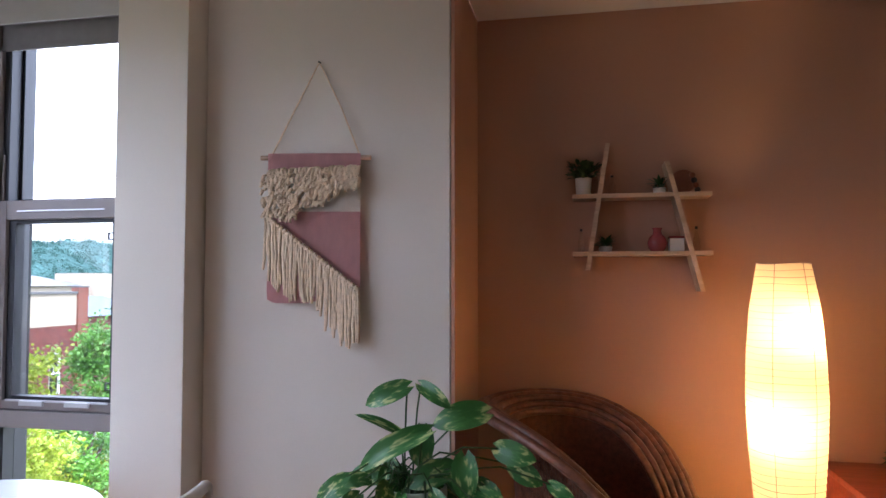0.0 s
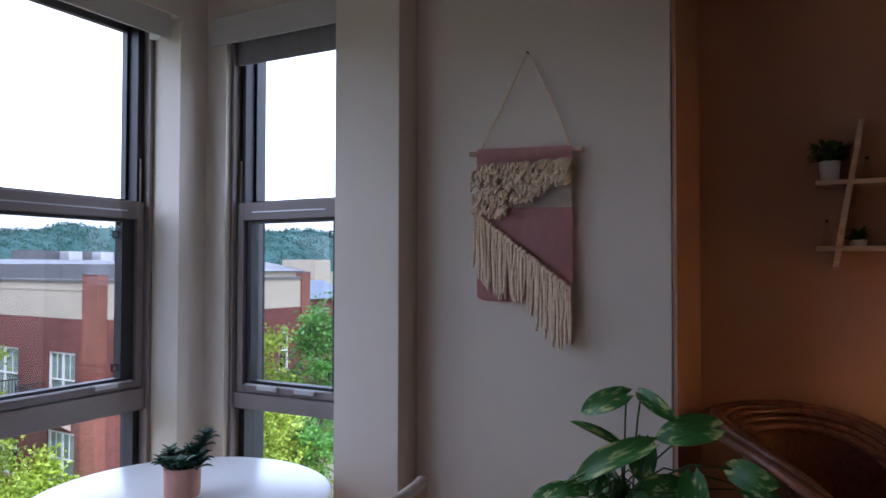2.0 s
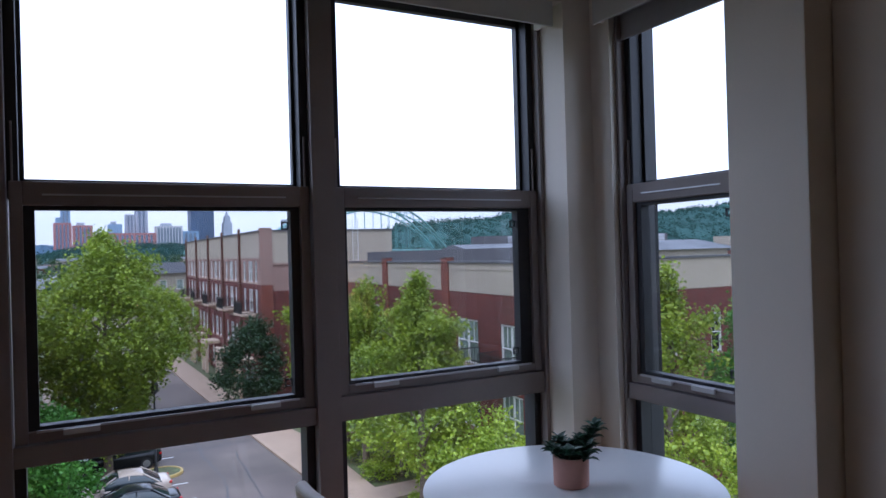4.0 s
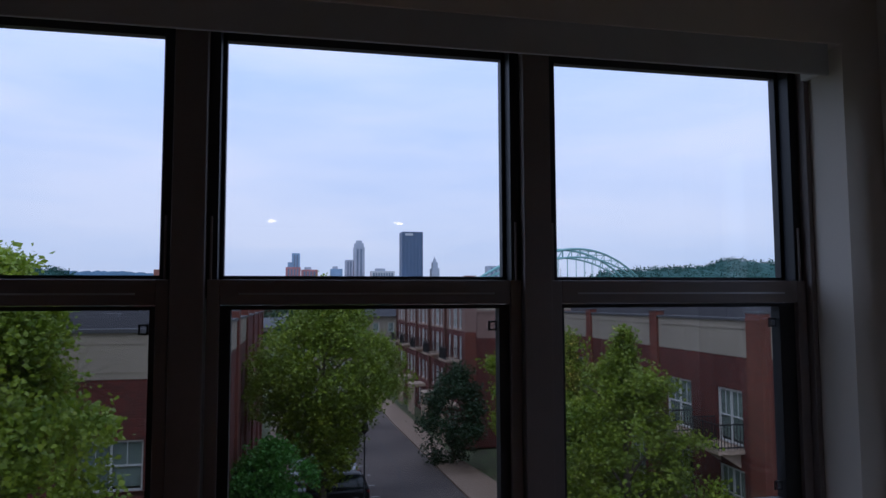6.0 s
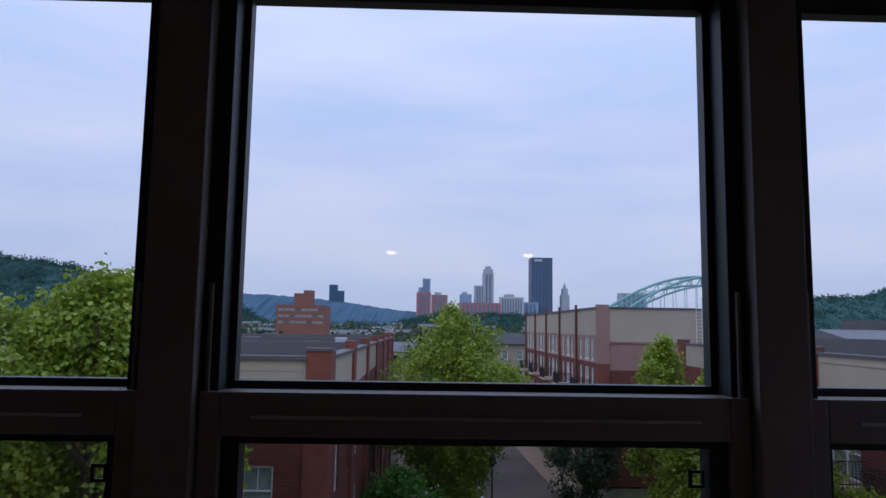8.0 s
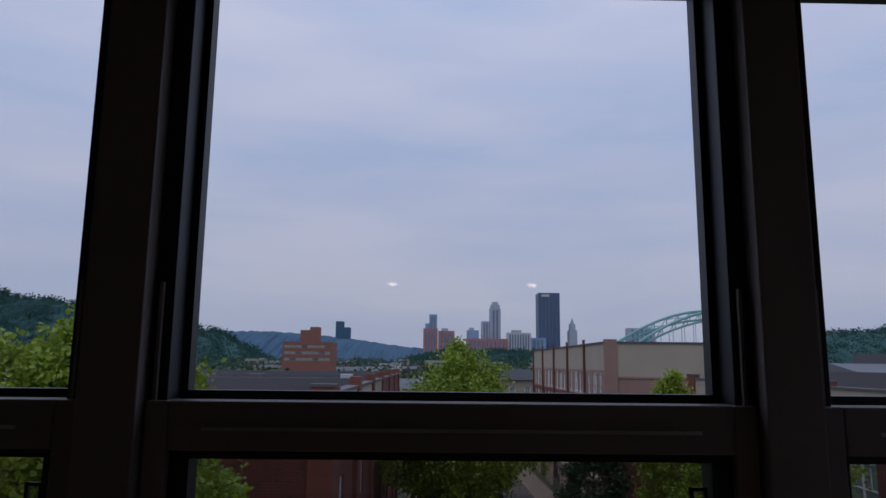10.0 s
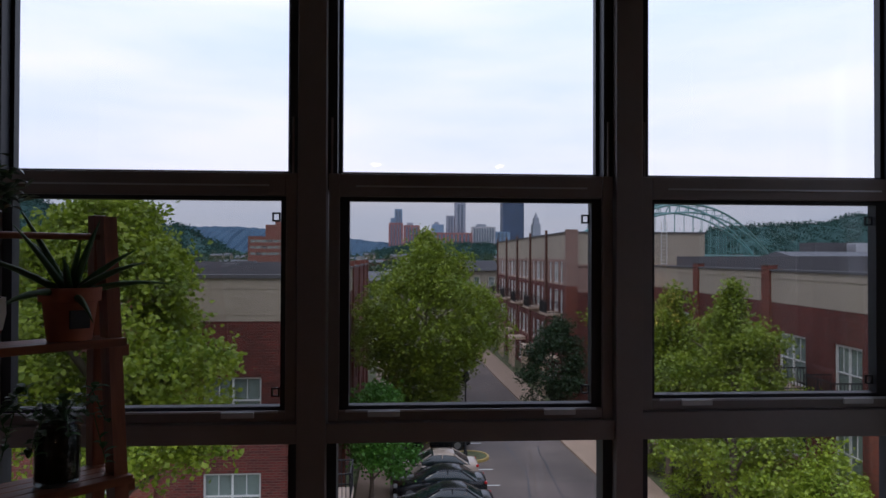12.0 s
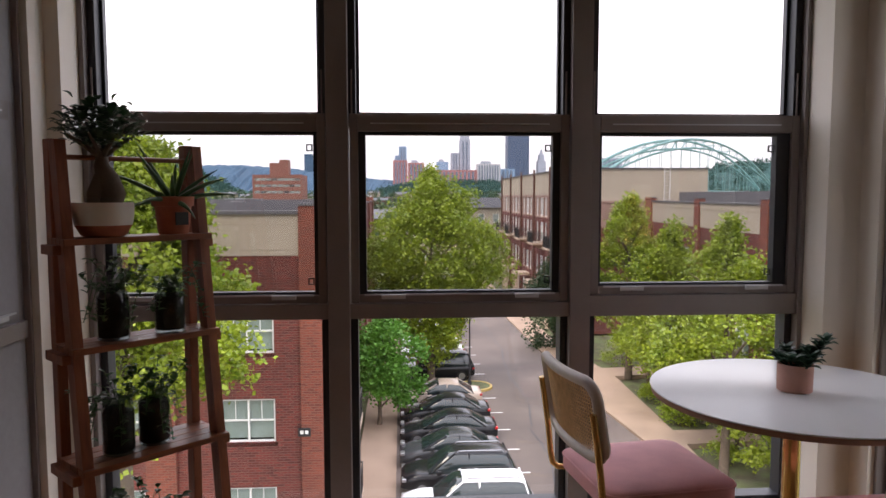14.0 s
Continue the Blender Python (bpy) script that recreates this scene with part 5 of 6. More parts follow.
rod(bm, (0.0, 0, 0.046), (0.012, 0, 0.05), 0.046, n=32)
part("disc", bm, mat("brown_plate", (0.34, 0.15, 0.11), 0.6, var=0.12, scale=30), disc, "", 40)
beads = thing("bead_stack", "stack of dark wooden beads on the wall shelf", "ornament", pose(2.11, SHY - 2.952, 1.776))
for i in range(4):
    bm = bmesh.new()
    bmesh.ops.create_uvsphere(bm, u_segments=14, v_segments=10, radius=0.0115, matrix=Matrix.Translation((0, 0.006 * i, 0.0115 + 0.0185 * i)))
    part("bead", bm, TEAK if i % 2 else IRON, beads, "", 60)


# ---- paper floor lamp ----
def paper_lamp():
    ob = thing("floor_lamp", "tall white rice-paper floor lamp glowing warm", "floor lamp", pose(1.85, -3.158, 0))
    prof = [(0.062, 0.30), (0.086, 0.5), (0.104, 0.72), (0.118, 0.9), (0.125, 1.06), (0.121, 1.2), (0.108, 1.36), (0.083, 1.505)]

    def rad(z):
        for (r0, z0), (r1, z1) in zip(prof, prof[1:]):
            if z <= z1:
                return r0 + (r1 - r0) * (z - z0) / (z1 - z0)
        return prof[-1][0]
    bm = bmesh.new()
    fine = []
    k = 54
    for i in range(k * 2 + 1):
        z = 0.30 + (1.505 - 0.30) * i / (k * 2)
        fine.append((rad(z) - (0.0012 if i % 2 else 0.0), z))
    lathe(bm, fine, 48, cap=False)
    part("shade", bm, paper_mat("rice_paper", (0.78, 0.67, 0.50), 0.60), ob, "glowing rice-paper shade", 60)
    bm = bmesh.new()
    for i in range(k + 1):
        z = 0.30 + (1.505 - 0.30) * i / k
        r = rad(z) + 0.0004
        tube(bm, [(r * math.cos(w), r * math.sin(w), z + 0.002 * math.sin(3 * w + i)) for w in (2 * math.pi * j / 32 for j in range(32))], (0.0012 if i % 5 == 2 else 0.0008) if i not in (0, k) else 0.002, 4, True)
    tagged(part("wire_hoop", bm, WOODEDGE, ob, "thin bamboo hoops"), kind="stuff")
    for j in range(6):
        w = 0.5 + j * math.pi / 3
        bm = bmesh.new()
        tube(bm, [((rad(z) + 0.0006) * math.cos(w), (rad(z) + 0.0006) * math.sin(w), z) for z in [0.30 + 1.205 * i / 16 for i in range(17)]], 0.0012, 4)
        part("seam", bm, WOODEDGE, ob)
    for dx, dy, z in ((-0.055, -0.055, 1.29), (-0.062, 0.052, 0.985), (0.0, 0.0, 0.6)):
        bm = bmesh.new()
        bmesh.ops.create_uvsphere(bm, u_segments=14, v_segments=10, radius=0.027, matrix=Matrix.Translation((dx, dy, z)))
        part("bulb", bm, glow_mat("warm_bulb", (1.0, 0.60, 0.27), LAMP), ob, "glowing warm bulb", 60)
    bm = bmesh.new()
    lathe(bm, [(0.13, 0), (0.13, 0.015), (0.012, 0.025), (0.008, 0.32), (0.008, 1.49)], 24)
    part("stand", bm, IRON, ob, "", 40)


LAMP = 29.0
paper_lamp()

# ---- rattan armchair ----
RATTAN = mat("dark_rattan", (0.12, 0.042, 0.022), 0.4, var=0.25, scale=30, bump=0.2, fine=90, tint=(0.19, 0.07, 0.036))
WEAVE = mat("rattan_weave", (0.20, 0.062, 0.032), 0.5, var=0.3, scale=60, bump=0.5, fine=160)


def rattan_chair():
    ob = thing("rattan_armchair", "dark brown rattan barrel armchair with woven back", "armchair", pose(1.72, -2.545, 0, 0, 0, -113))
    # local +x is the front; the rail runs round the back from arm to arm

    def rail(s, off=0.0, dz=0.0, scale=1.0):
        a = math.pi + s * radians(132)
        r = (0.345 - off) * scale
        return Vector((r * math.cos(a) * 1.12, r * math.sin(a), 1.03 - 0.34 * abs(s) ** 4 + dz))
    S = [i / 28 * 2 - 1 for i in range(29)]
    for off, dz, r in ((0.0, 0.0, 0.016), (0.022, 0.012, 0.013), (0.044, 0.008, 0.011), (0.064, -0.004, 0.012), (0.085, -0.022, 0.010), (0.104, -0.044, 0.014)):
        bm = bmesh.new()
        tube(bm, [rail(s, off, dz) for s in S], r, 8)
        part("rim_cane", bm, RATTAN, ob, "", 60)
    # woven shell between rim and seat
    bm = bmesh.new()
    rows = []
    for s in S:
        t = rail(s, 0.10, -0.05)
        b = Vector((t.x * 0.78, t.y * 0.78, 0.38))
        rows.append([bm.verts.new(b.lerp(t, k / 6)) for k in range(7)])
    for A, B in zip(rows, rows[1:]):
        for k in range(6):
            bm.faces.new((A[k], A[k + 1], B[k + 1], B[k]))
    bmesh.ops.solidify(bm, geom=bm.faces[:], thickness=0.012)
    part("woven_back", bm, WEAVE, ob, "woven rattan back", 60)
    bm = bmesh.new()
    for k in range(26):
        f = k / 25
        tube(bm, [Vector((rail(s, .094, -.05).x * (0.78 + .22 * f), rail(s, .094, -.05).y * (0.78 + .22 * f), 0.38 + (rail(s, .094, -.05).z - 0.38) * f)) for s in S], 0.0036, 4)
    tagged(part("weave_strand", bm, RATTAN, ob, "", 60), kind="stuff")
    bm = bmesh.new()
    for i in range(120):
        s = -0.98 + 1.96 * i / 119
        t = rail(s, 0.092, -0.05)
        tube(bm, [Vector((t.x * .78, t.y * .78, 0.38)), t], 0.0026, 4)
    tagged(part("weave_stake", bm, RATTAN, ob), kind="stuff")
    bm = bmesh.new()
    lathe(bm, [(0.27, 0.30), (0.31, 0.34), (0.31, 0.38), (0.2, 0.41)], 36)
    part("seat", bm, WEAVE, ob, "", 40)
    for a in (45, 135, 225, 315):
        bm = bmesh.new()
        tube(bm, [(0.24 * math.cos(radians(a)), 0.24 * math.sin(radians(a)), 0.33), (0.28 * math.cos(radians(a)), 0.28 * math.sin(radians(a)), 0.0)], 0.02, 8)
        part("leg", bm, RATTAN, ob, "", 60)


rattan_chair()

# ---- red cabinet with a plant ----
RED = wood("red_cabinet_wood", (0.20, 0.035, 0.022), (0.28, 0.06, 0.035), "y", 0.35)
cab = thing("side_cabinet", "dark red wooden side cabinet in the alcove", "cabinet", pose(1.88, -3.66, 0))
bm = bmesh.new()
bx(bm, -0.26, 0.27, -0.30, 0.30, 0.06, 0.775, 0.004)
part("body", bm, RED, cab)
bm = bmesh.new()
bx(bm, -0.28, 0.28, -0.32, 0.32, 0.777, 0.80, 0.005)
part("top", bm, RED, cab)
for sx in (-0.24, 0.21):
    for sy in (-0.28, 0.24):
        bm = bmesh.new()
        bx(bm, sx, sx + .04, sy, sy + .04, 0, 0.0595, 0.003)
        part("foot", bm, RED, cab)
bm = bmesh.new()
bx(bm, -0.276, -0.262, -0.005, 0.295, 0.08, 0.76, 0.003)
door = part("door", bm, RED, cab)
bm = bmesh.new()
rod(bm, (-0.277, 0.03, 0.45), (-0.30, 0.03, 0.45), 0.012, n=12)
part("knob", bm, BRASS, door)
small_pot_plant(1.80, -3.50, 0.801, 0.045, 0.06, 60, 0.06, 0.022, 57, CERAMIC, PLANT, "small leafy plant in a pot on the red cabinet", 0.05)

# ---- smoked globe pendant ----
pend = thing("pendant_lamp", "unlit dark smoked-glass globe pendant", "pendant lamp", pose(1.12, -1.86, 0))
bm = bmesh.new()
bmesh.ops.create_uvsphere(bm, u_segments=36, v_segments=20, radius=0.103, matrix=Matrix.Translation((0, 0, 2.335)))
part("globe", bm, SMOKE, pend, "", 60)
bm = bmesh.new()
lathe(bm, [(0.03, 2.43), (0.03, 2.47), (0.005, 2.48), (0.005, 2.84), (0.05, 2.845), (0.05, 2.859)], 18)
part("stem", bm, IRON, pend, "", 40)


# ---- pothos on a stand ----
def pothos():
    rng = random.Random(77)
    m = bpy.data.materials.new("pothos_leaf")
    m.use_nodes = True
    t = m.node_tree
    b = t.nodes["Principled BSDF"]
    b.inputs["Roughness"].default_value = 0.45
    co, nz, ramp = t.nodes.new("ShaderNodeTexCoord"), t.nodes.new("ShaderNodeTexNoise"), t.nodes.new("ShaderNodeValToRGB")
    mp, info, add = t.nodes.new("ShaderNodeMapping"), t.nodes.new("ShaderNodeObjectInfo"), t.nodes.new("ShaderNodeVectorMath")
    nz.inputs["Scale"].default_value, nz.inputs["Detail"].default_value = 5.5, 3
    mp.inputs["Scale"].default_value = (1, 0.5, 1)
    wire(t, co.outputs["Object"], mp.inputs["Vector"])
    wire(t, mp.outputs["Vector"], add.inputs[0])
    wire(t, info.outputs["Random"], add.inputs[1])
    wire(t, add.outputs["Vector"], nz.inputs["Vector"])
    e = ramp.color_ramp.elements
    e[0].position, e[0].color = 0.44, (0.025, 0.13, 0.022, 1)
    e[1].position, e[1].color = 0.65, (0.40, 0.48, 0.18, 1)
    mid = ramp.color_ramp.elements.new(0.55)
    mid.color = (0.045, 0.18, 0.035, 1)
    wire(t, nz.outputs["Fac"], ramp.inputs["Fac"])
    wire(t, ramp.outputs["Color"], b.inputs["Base Color"])

    ob = thing("pothos_plant", "variegated green pothos in a pale green pot on a stand", "potted plant", pose(1.42, -2.02, 0))
    bm = bmesh.new()
    lathe(bm, [(0.07, 0.64), (0.08, 0.645), (0.098, 0.82), (0.098, 0.845), (0.09, 0.845), (0.088, 0.815)], 36)
    part("pot", bm, mat("pale_green_glaze", (0.42, 0.5, 0.42), 0.3, var=0.05), ob, "pale green glazed pot", 40)
    bm = bmesh.new()
    lathe(bm, [(0.088, 0.81), (0.04, 0.82)], 20)
    part("soil", bm, SOIL, ob)
    bm = bmesh.new()
    lathe(bm, [(0.13, 0.61), (0.13, 0.639)], 28)
    part("stand_top", bm, PALEWOOD, ob)
    for a in (30, 150, 270):
        bm = bmesh.new()
        tube(bm, [(0.09 * math.cos(radians(a)), 0.09 * math.sin(radians(a)), 0.61), (0.14 * math.cos(radians(a)), 0.14 * math.sin(radians(a)), 0.0)], 0.013, 8)
        part("stand_leg", bm, PALEWOOD, ob, "", 60)

    heart = bmesh.new()
    n = 9
    rows = []
    for i in range(n + 1):
        u = i / n
        w = 1.0 * (u + 0.012) ** 0.5 * max(0.0, 1.0 - u) ** 0.72
        back = -0.16 * (1 - u) ** 3
        rows.append([heart.verts.new((s * w, u + back * abs(s) * (1 if i < 3 else 0.4), 0.16 * abs(s) * w + 0.16 * math.sin(math.pi * u * .9) - 0.12 * u * u)) for s in (-1, -.5, 0, .5, 1)])
    for A, B in zip(rows, rows[1:]):
        for k in range(4):
            heart.faces.new((A[k], A[k + 1], B[k + 1], B[k]))
    heart_me = mesh_of(heart, "leaf", m, 70)

    def leaf(base, tip, wide, tilt):
        base, tip = Vector(base), Vector(tip)
        d = (tip - base)
        L = d.length
        y = d.normalized()
        ref = Vector((-0.95, -0.05, 0.42 + tilt))          # blades turn to the light and the room
        z = (ref - y * ref.dot(y)).normalized()
        x = y.cross(z)
        mm = Matrix((x, y, z)).transposed().to_4x4()
        lf = part("leaf", heart_me, None, ob, "", None, Matrix.Translation(base) @ mm @ Matrix.Diagonal((wide, L, L * .8, 1)))
        bm = bmesh.new()
        root = Vector((rng.uniform(-.04, .04), rng.uniform(-.04, .04), 0.815))
        midp = root.lerp(base, .6) + Vector((0, 0, 0.06))
        tube(bm, [root, root.lerp(midp, .5) + Vector((0, 0, .03)), midp, base], 0.0028, 5)
        part("stem", bm, PLANT, ob, "", 60)
    keys = ((-.01, .02, 1.134, .15, 1.076, .09), (.02, -.015, 1.135, -.114, 1.075, .065), (.03, -.208, 1.057, -.053, 1.023, .12), (.0, .044, .992, .172, 1.054, .04),
            (-.03, -.041, 1.003, .164, .889, .10), (.02, -.02, 1.005, -.025, .895, .11), (.02, -.247, .958, -.361, .935, .10), (-.02, -.156, .94, -.161, .815, .11),
            (-.01, .199, .835, .307, .79, .09), (.0, -.114, .9, .019, .85, .11), (.03, -.288, .912, -.377, .86, .09), (.0, -.4, .868, -.469, .829, .06),
            (-.03, .075, .905, .092, .803, .05), (-.02, -.214, .86, -.263, .785, .09), (.01, .03, .88, .10, .80, .09))
    for dx, y0, z0, y1, z1, w in keys:
        leaf((dx, y0, z0), (dx - 0.02 + rng.uniform(-.02, .02), y1, z1), w * .82, rng.uniform(-.3, .3))
    for _ in range(26):
        a, r = rng.uniform(0.8, 5.5), rng.uniform(0.05, 0.18)
        p = (r * math.cos(a) - .03, r * math.sin(a) * 1.2, rng.uniform(0.76, 0.90))
        leaf(p, (p[0] + math.cos(a) * .07, p[1] + math.sin(a) * .08, p[2] - rng.uniform(.0, .07)), rng.uniform(.045, .075), rng.uniform(-.4, .4))


pothos()

# ---- ladder shelf with plants ----
LW = 0.435
lad_m = pose(-1.288, -0.778, 0, 0, 0, 45)     # local x along the rungs, local -y the front


def ladder_shelf():
    ob = thing("ladder_shelf", "reddish-brown wooden ladder shelf holding potted plants", "shelf", lad_m)

    def front(z):
        return -(1.575 - z) * 0.115
    for x in (0.0, LW):
        bm = bmesh.new()
        prism(bm, [(front(1.585) - .026, 1.585), (front(1.585) + .022, 1.585), (front(0) + .022, 0), (front(0) - .026, 0)], x - .016, x + .016, "x")
        part("front_upright", bm, TEAK_UP, ob)
        bm = bmesh.new()
        bx(bm, x - .015, x + .015, 0.026, 0.07, 0, 1.59, 0.003)
        part("rear_upright", bm, TEAK_UP, ob)
    bm = bmesh.new()
    rod(bm, (0.014, 0.0, 1.535), (LW - .014, 0.0, 1.535), 0.008, n=10)
    part("top_rail", bm, TEAK, ob)
    for z in (1.292, 0.97, 0.615, 0.25):
        f = front(z) - 0.045
        for i in range(4):
            w = (0.045 - f) / 4
            bm = bmesh.new()
            bx(bm, -0.02, LW + 0.02, f + i * w, f + (i + 1) * w - 0.002, z - 0.02, z, 0.0025)
            part("shelf_board", bm, TEAK, ob)
        for x in (-0.04, LW + 0.016):
            bm = bmesh.new()
            bx(bm, x, x + 0.024, f + .03, 0.05, z - 0.048, z - 0.0185, 0.003)
            part("shelf_bearer", bm, TEAK, ob)


ladder_shelf()


def on_ladder(x, y, z):
    return lad_m @ pose(x, y, z)


def bonsai():
    rng = random.Random(5)
    ob = thing("ficus_bonsai", "small ficus bonsai in a white and terracotta bowl", "potted plant", on_ladder(0.12, -0.02, 1.293))
    bm = bmesh.new()
    lathe(bm, [(0.055, 0), (0.066, 0.006), (0.082, 0.035)], 40)
    part("bowl_base", bm, TERRA, ob, "bare terracotta base", 40)
    bm = bmesh.new()
    lathe(bm, [(0.0825, 0.0355), (0.089, 0.07), (0.088, 0.105), (0.08, 0.105), (0.078, 0.09)], 40)
    part("bowl", bm, CERAMIC, ob, "white glazed bowl", 40)
    bm = bmesh.new()
    lathe(bm, [(0.078, 0.088), (0.03, 0.098)], 20)
    part("soil", bm, SOIL, ob)
    bm = bmesh.new()
    tube(bm, [(0.02, 0, 0.085), (0.028, 0, 0.13), (0.016, 0, 0.18), (0.0, 0, 0.22), (0.005, 0, 0.27)], [0.03, 0.042, 0.034, 0.022, 0.014], 12)
    tube(bm, [(-0.03, 0.01, 0.085), (-0.025, 0, 0.13), (-0.008, 0, 0.19)], [0.016, 0.022, 0.014], 10)
    part("trunk", bm, BARK, ob, "", 60)
    for i in range(8):
        a = i * 0.8
        bm = bmesh.new()
        tube(bm, [(0.003, 0, 0.24), (0.05 * math.cos(a), 0.05 * math.sin(a), 0.28), (0.1 * math.cos(a), 0.1 * math.sin(a), 0.31)], [0.009, 0.006, 0.003], 6)
        part("branch", bm, BARK, ob, "", 60)
    bm = bmesh.new()
    for _ in range(420):
        a, r, z = rng.uniform(0, 6.283), rng.random() ** 0.6, rng.uniform(-1, 1)
        rr = r * math.sqrt(max(0, 1 - z * z * .8))
        p = Vector((rr * 0.13 * math.cos(a), rr * 0.13 * math.sin(a), 0.335 + z * 0.055 + (0.035 if rng.random() < .12 else 0)))
        e = rng.uniform(-.5, .9)
        q = p + Vector((math.cos(a) * math.cos(e), math.sin(a) * math.cos(e), math.sin(e))) * rng.uniform(0.024, 0.036)
        blade(bm, p, q, 0.026, 0.1, 0.15, 3)
    part("crown", bm, JADE, ob, "", 60)


def aloe():
    rng = random.Random(9)
    ob = thing("aloe_plant", "aloe with long spiky leaves in a terracotta pot", "potted plant", on_ladder(0.34, -0.035, 1.293))
    bm = bmesh.new()
    lathe(bm, [(0.046, 0), (0.048, 0.003), (0.058, 0.09), (0.066, 0.091), (0.068, 0.122), (0.062, 0.123), (0.057, 0.1)], 36)
    part("pot", bm, TERRA, ob, "", 40)
    bm = bmesh.new()
    bx(bm, -0.022, 0.022, -0.0595, -0.054, 0.03, 0.072, 0.001)
    part("pot_label", bm, IRON, ob, "dark unreadable tag")
    bm = bmesh.new()
    lathe(bm, [(0.057, 0.1), (0.02, 0.108)], 18)
    part("soil", bm, SOIL, ob)
    for i in range(17):
        a, e = i * 2.4, 1.25 - 0.07 * i + rng.uniform(-.1, .1)
        L = rng.uniform(0.17, 0.27)
        d = Vector((math.cos(a) * math.cos(e), math.sin(a) * math.cos(e), math.sin(e)))
        pts = [Vector((0, 0, 0.1)) + d * L * k / 6 - Vector((0, 0, 0.07 * (k / 6) ** 2 * (1.2 - e * .8))) for k in range(7)]
        bm = bmesh.new()
        tube(bm, pts, [0.010, 0.0095, 0.0085, 0.0072, 0.0055, 0.0035, 0.0008], 6)
        part("leaf", bm, ALOE, ob, "", 60)


def jar_plant(x, y, z, h, seed, label):
    rng = random.Random(seed)
    ob = thing("jar_plant", label, "potted plant", on_ladder(x, y, z))
    r = 0.048
    bm = bmesh.new()
    lathe(bm, [(r * .9, 0), (r, 0.006), (r, h * .82), (r * .8, h * .9), (r * .8, h), (r * .76, h), (r * .76, h * .9), (r * .95, h * .8), (r * .95, 0.01)], 30)
    part("jar", bm, CLEARJAR, ob, "clear glass jar", 40)
    bm = bmesh.new()
    lathe(bm, [(r * .9, 0.011), (r * .94, 0.015), (r * .94, h * .8), (r * .5, h * .86)], 26)
    part("soil", bm, SOIL, ob, "dark soil", 40)
    bm = bmesh.new()
    for s in range(15):
        a = rng.uniform(0, 6.283)
        hang = rng.random() < .45
        p = Vector((0, 0, h * .85))
        reach = rng.uniform(0.04, 0.1)
        q = p + Vector((math.cos(a) * reach, math.sin(a) * reach, rng.uniform(.02, .09)))
        end = q + Vector((math.cos(a) * .03, math.sin(a) * .03, -rng.uniform(.06, .15) if hang else .03))
        tube(bm, [p, p.lerp(q, .6) + Vector((0, 0, .02)), q, end], 0.0014, 4)
        for k in range(11):
            c = q.lerp(end, k / 10) if k > 4 else p.lerp(q, .4 + k * .15)
            b2, e = rng.uniform(0, 6.283), rng.uniform(-.4, .7)
            blade(bm, c, c + Vector((math.cos(b2) * math.cos(e), math.sin(b2) * math.cos(e), math.sin(e))) * rng.uniform(.018, .032), 0.019, 0.1, 0.15, 3)
    part("foliage", bm, PLANT, ob, "", 60)


bonsai(), aloe()
jar_plant(0.13, -0.04, 0.971, 0.165, 1, "trailing green plant in a glass jar of soil")
jar_plant(0.31, -0.05, 0.971, 0.15, 2, "small leafy plant in a glass jar of soil")
jar_plant(0.12, -0.07, 0.616, 0.165, 3, "bushy green plant in a glass jar of soil")
jar_plant(0.24, -0.06, 0.616, 0.175, 6, "tall bushy plant in a glass jar of soil")
jar_plant(0.2, -0.08, 0.251, 0.15, 8, "green plant in a jar on the lowest shelf")

# ---- kitchen end of the room: two ceiling lamps, mirrored in the panes ----
for x, z in ((-0.55, 2.72), (1.2, 2.72)):
    k = thing("ceiling_lamp", "small round ceiling lamp glowing warm", "ceiling lamp", pose(x, -7.6, 0), "ceiling lamps at the back")
    bm = bmesh.new()
    lathe(bm, [(0.05, 2.859), (0.06, 2.85), (0.065, 2.80)], 28)
    part("housing", bm, CERAMIC, k, "", 40)
    bm = bmesh.new()
    lathe(bm, [(0.062, 2.799), (0.055, 2.78), (0.03, 2.77)], 28)
    part("diffuser", bm, glow_mat("ceiling_glow", (1.0, 0.72, 0.45), KITCHEN), k, "glowing white diffuser", 40)

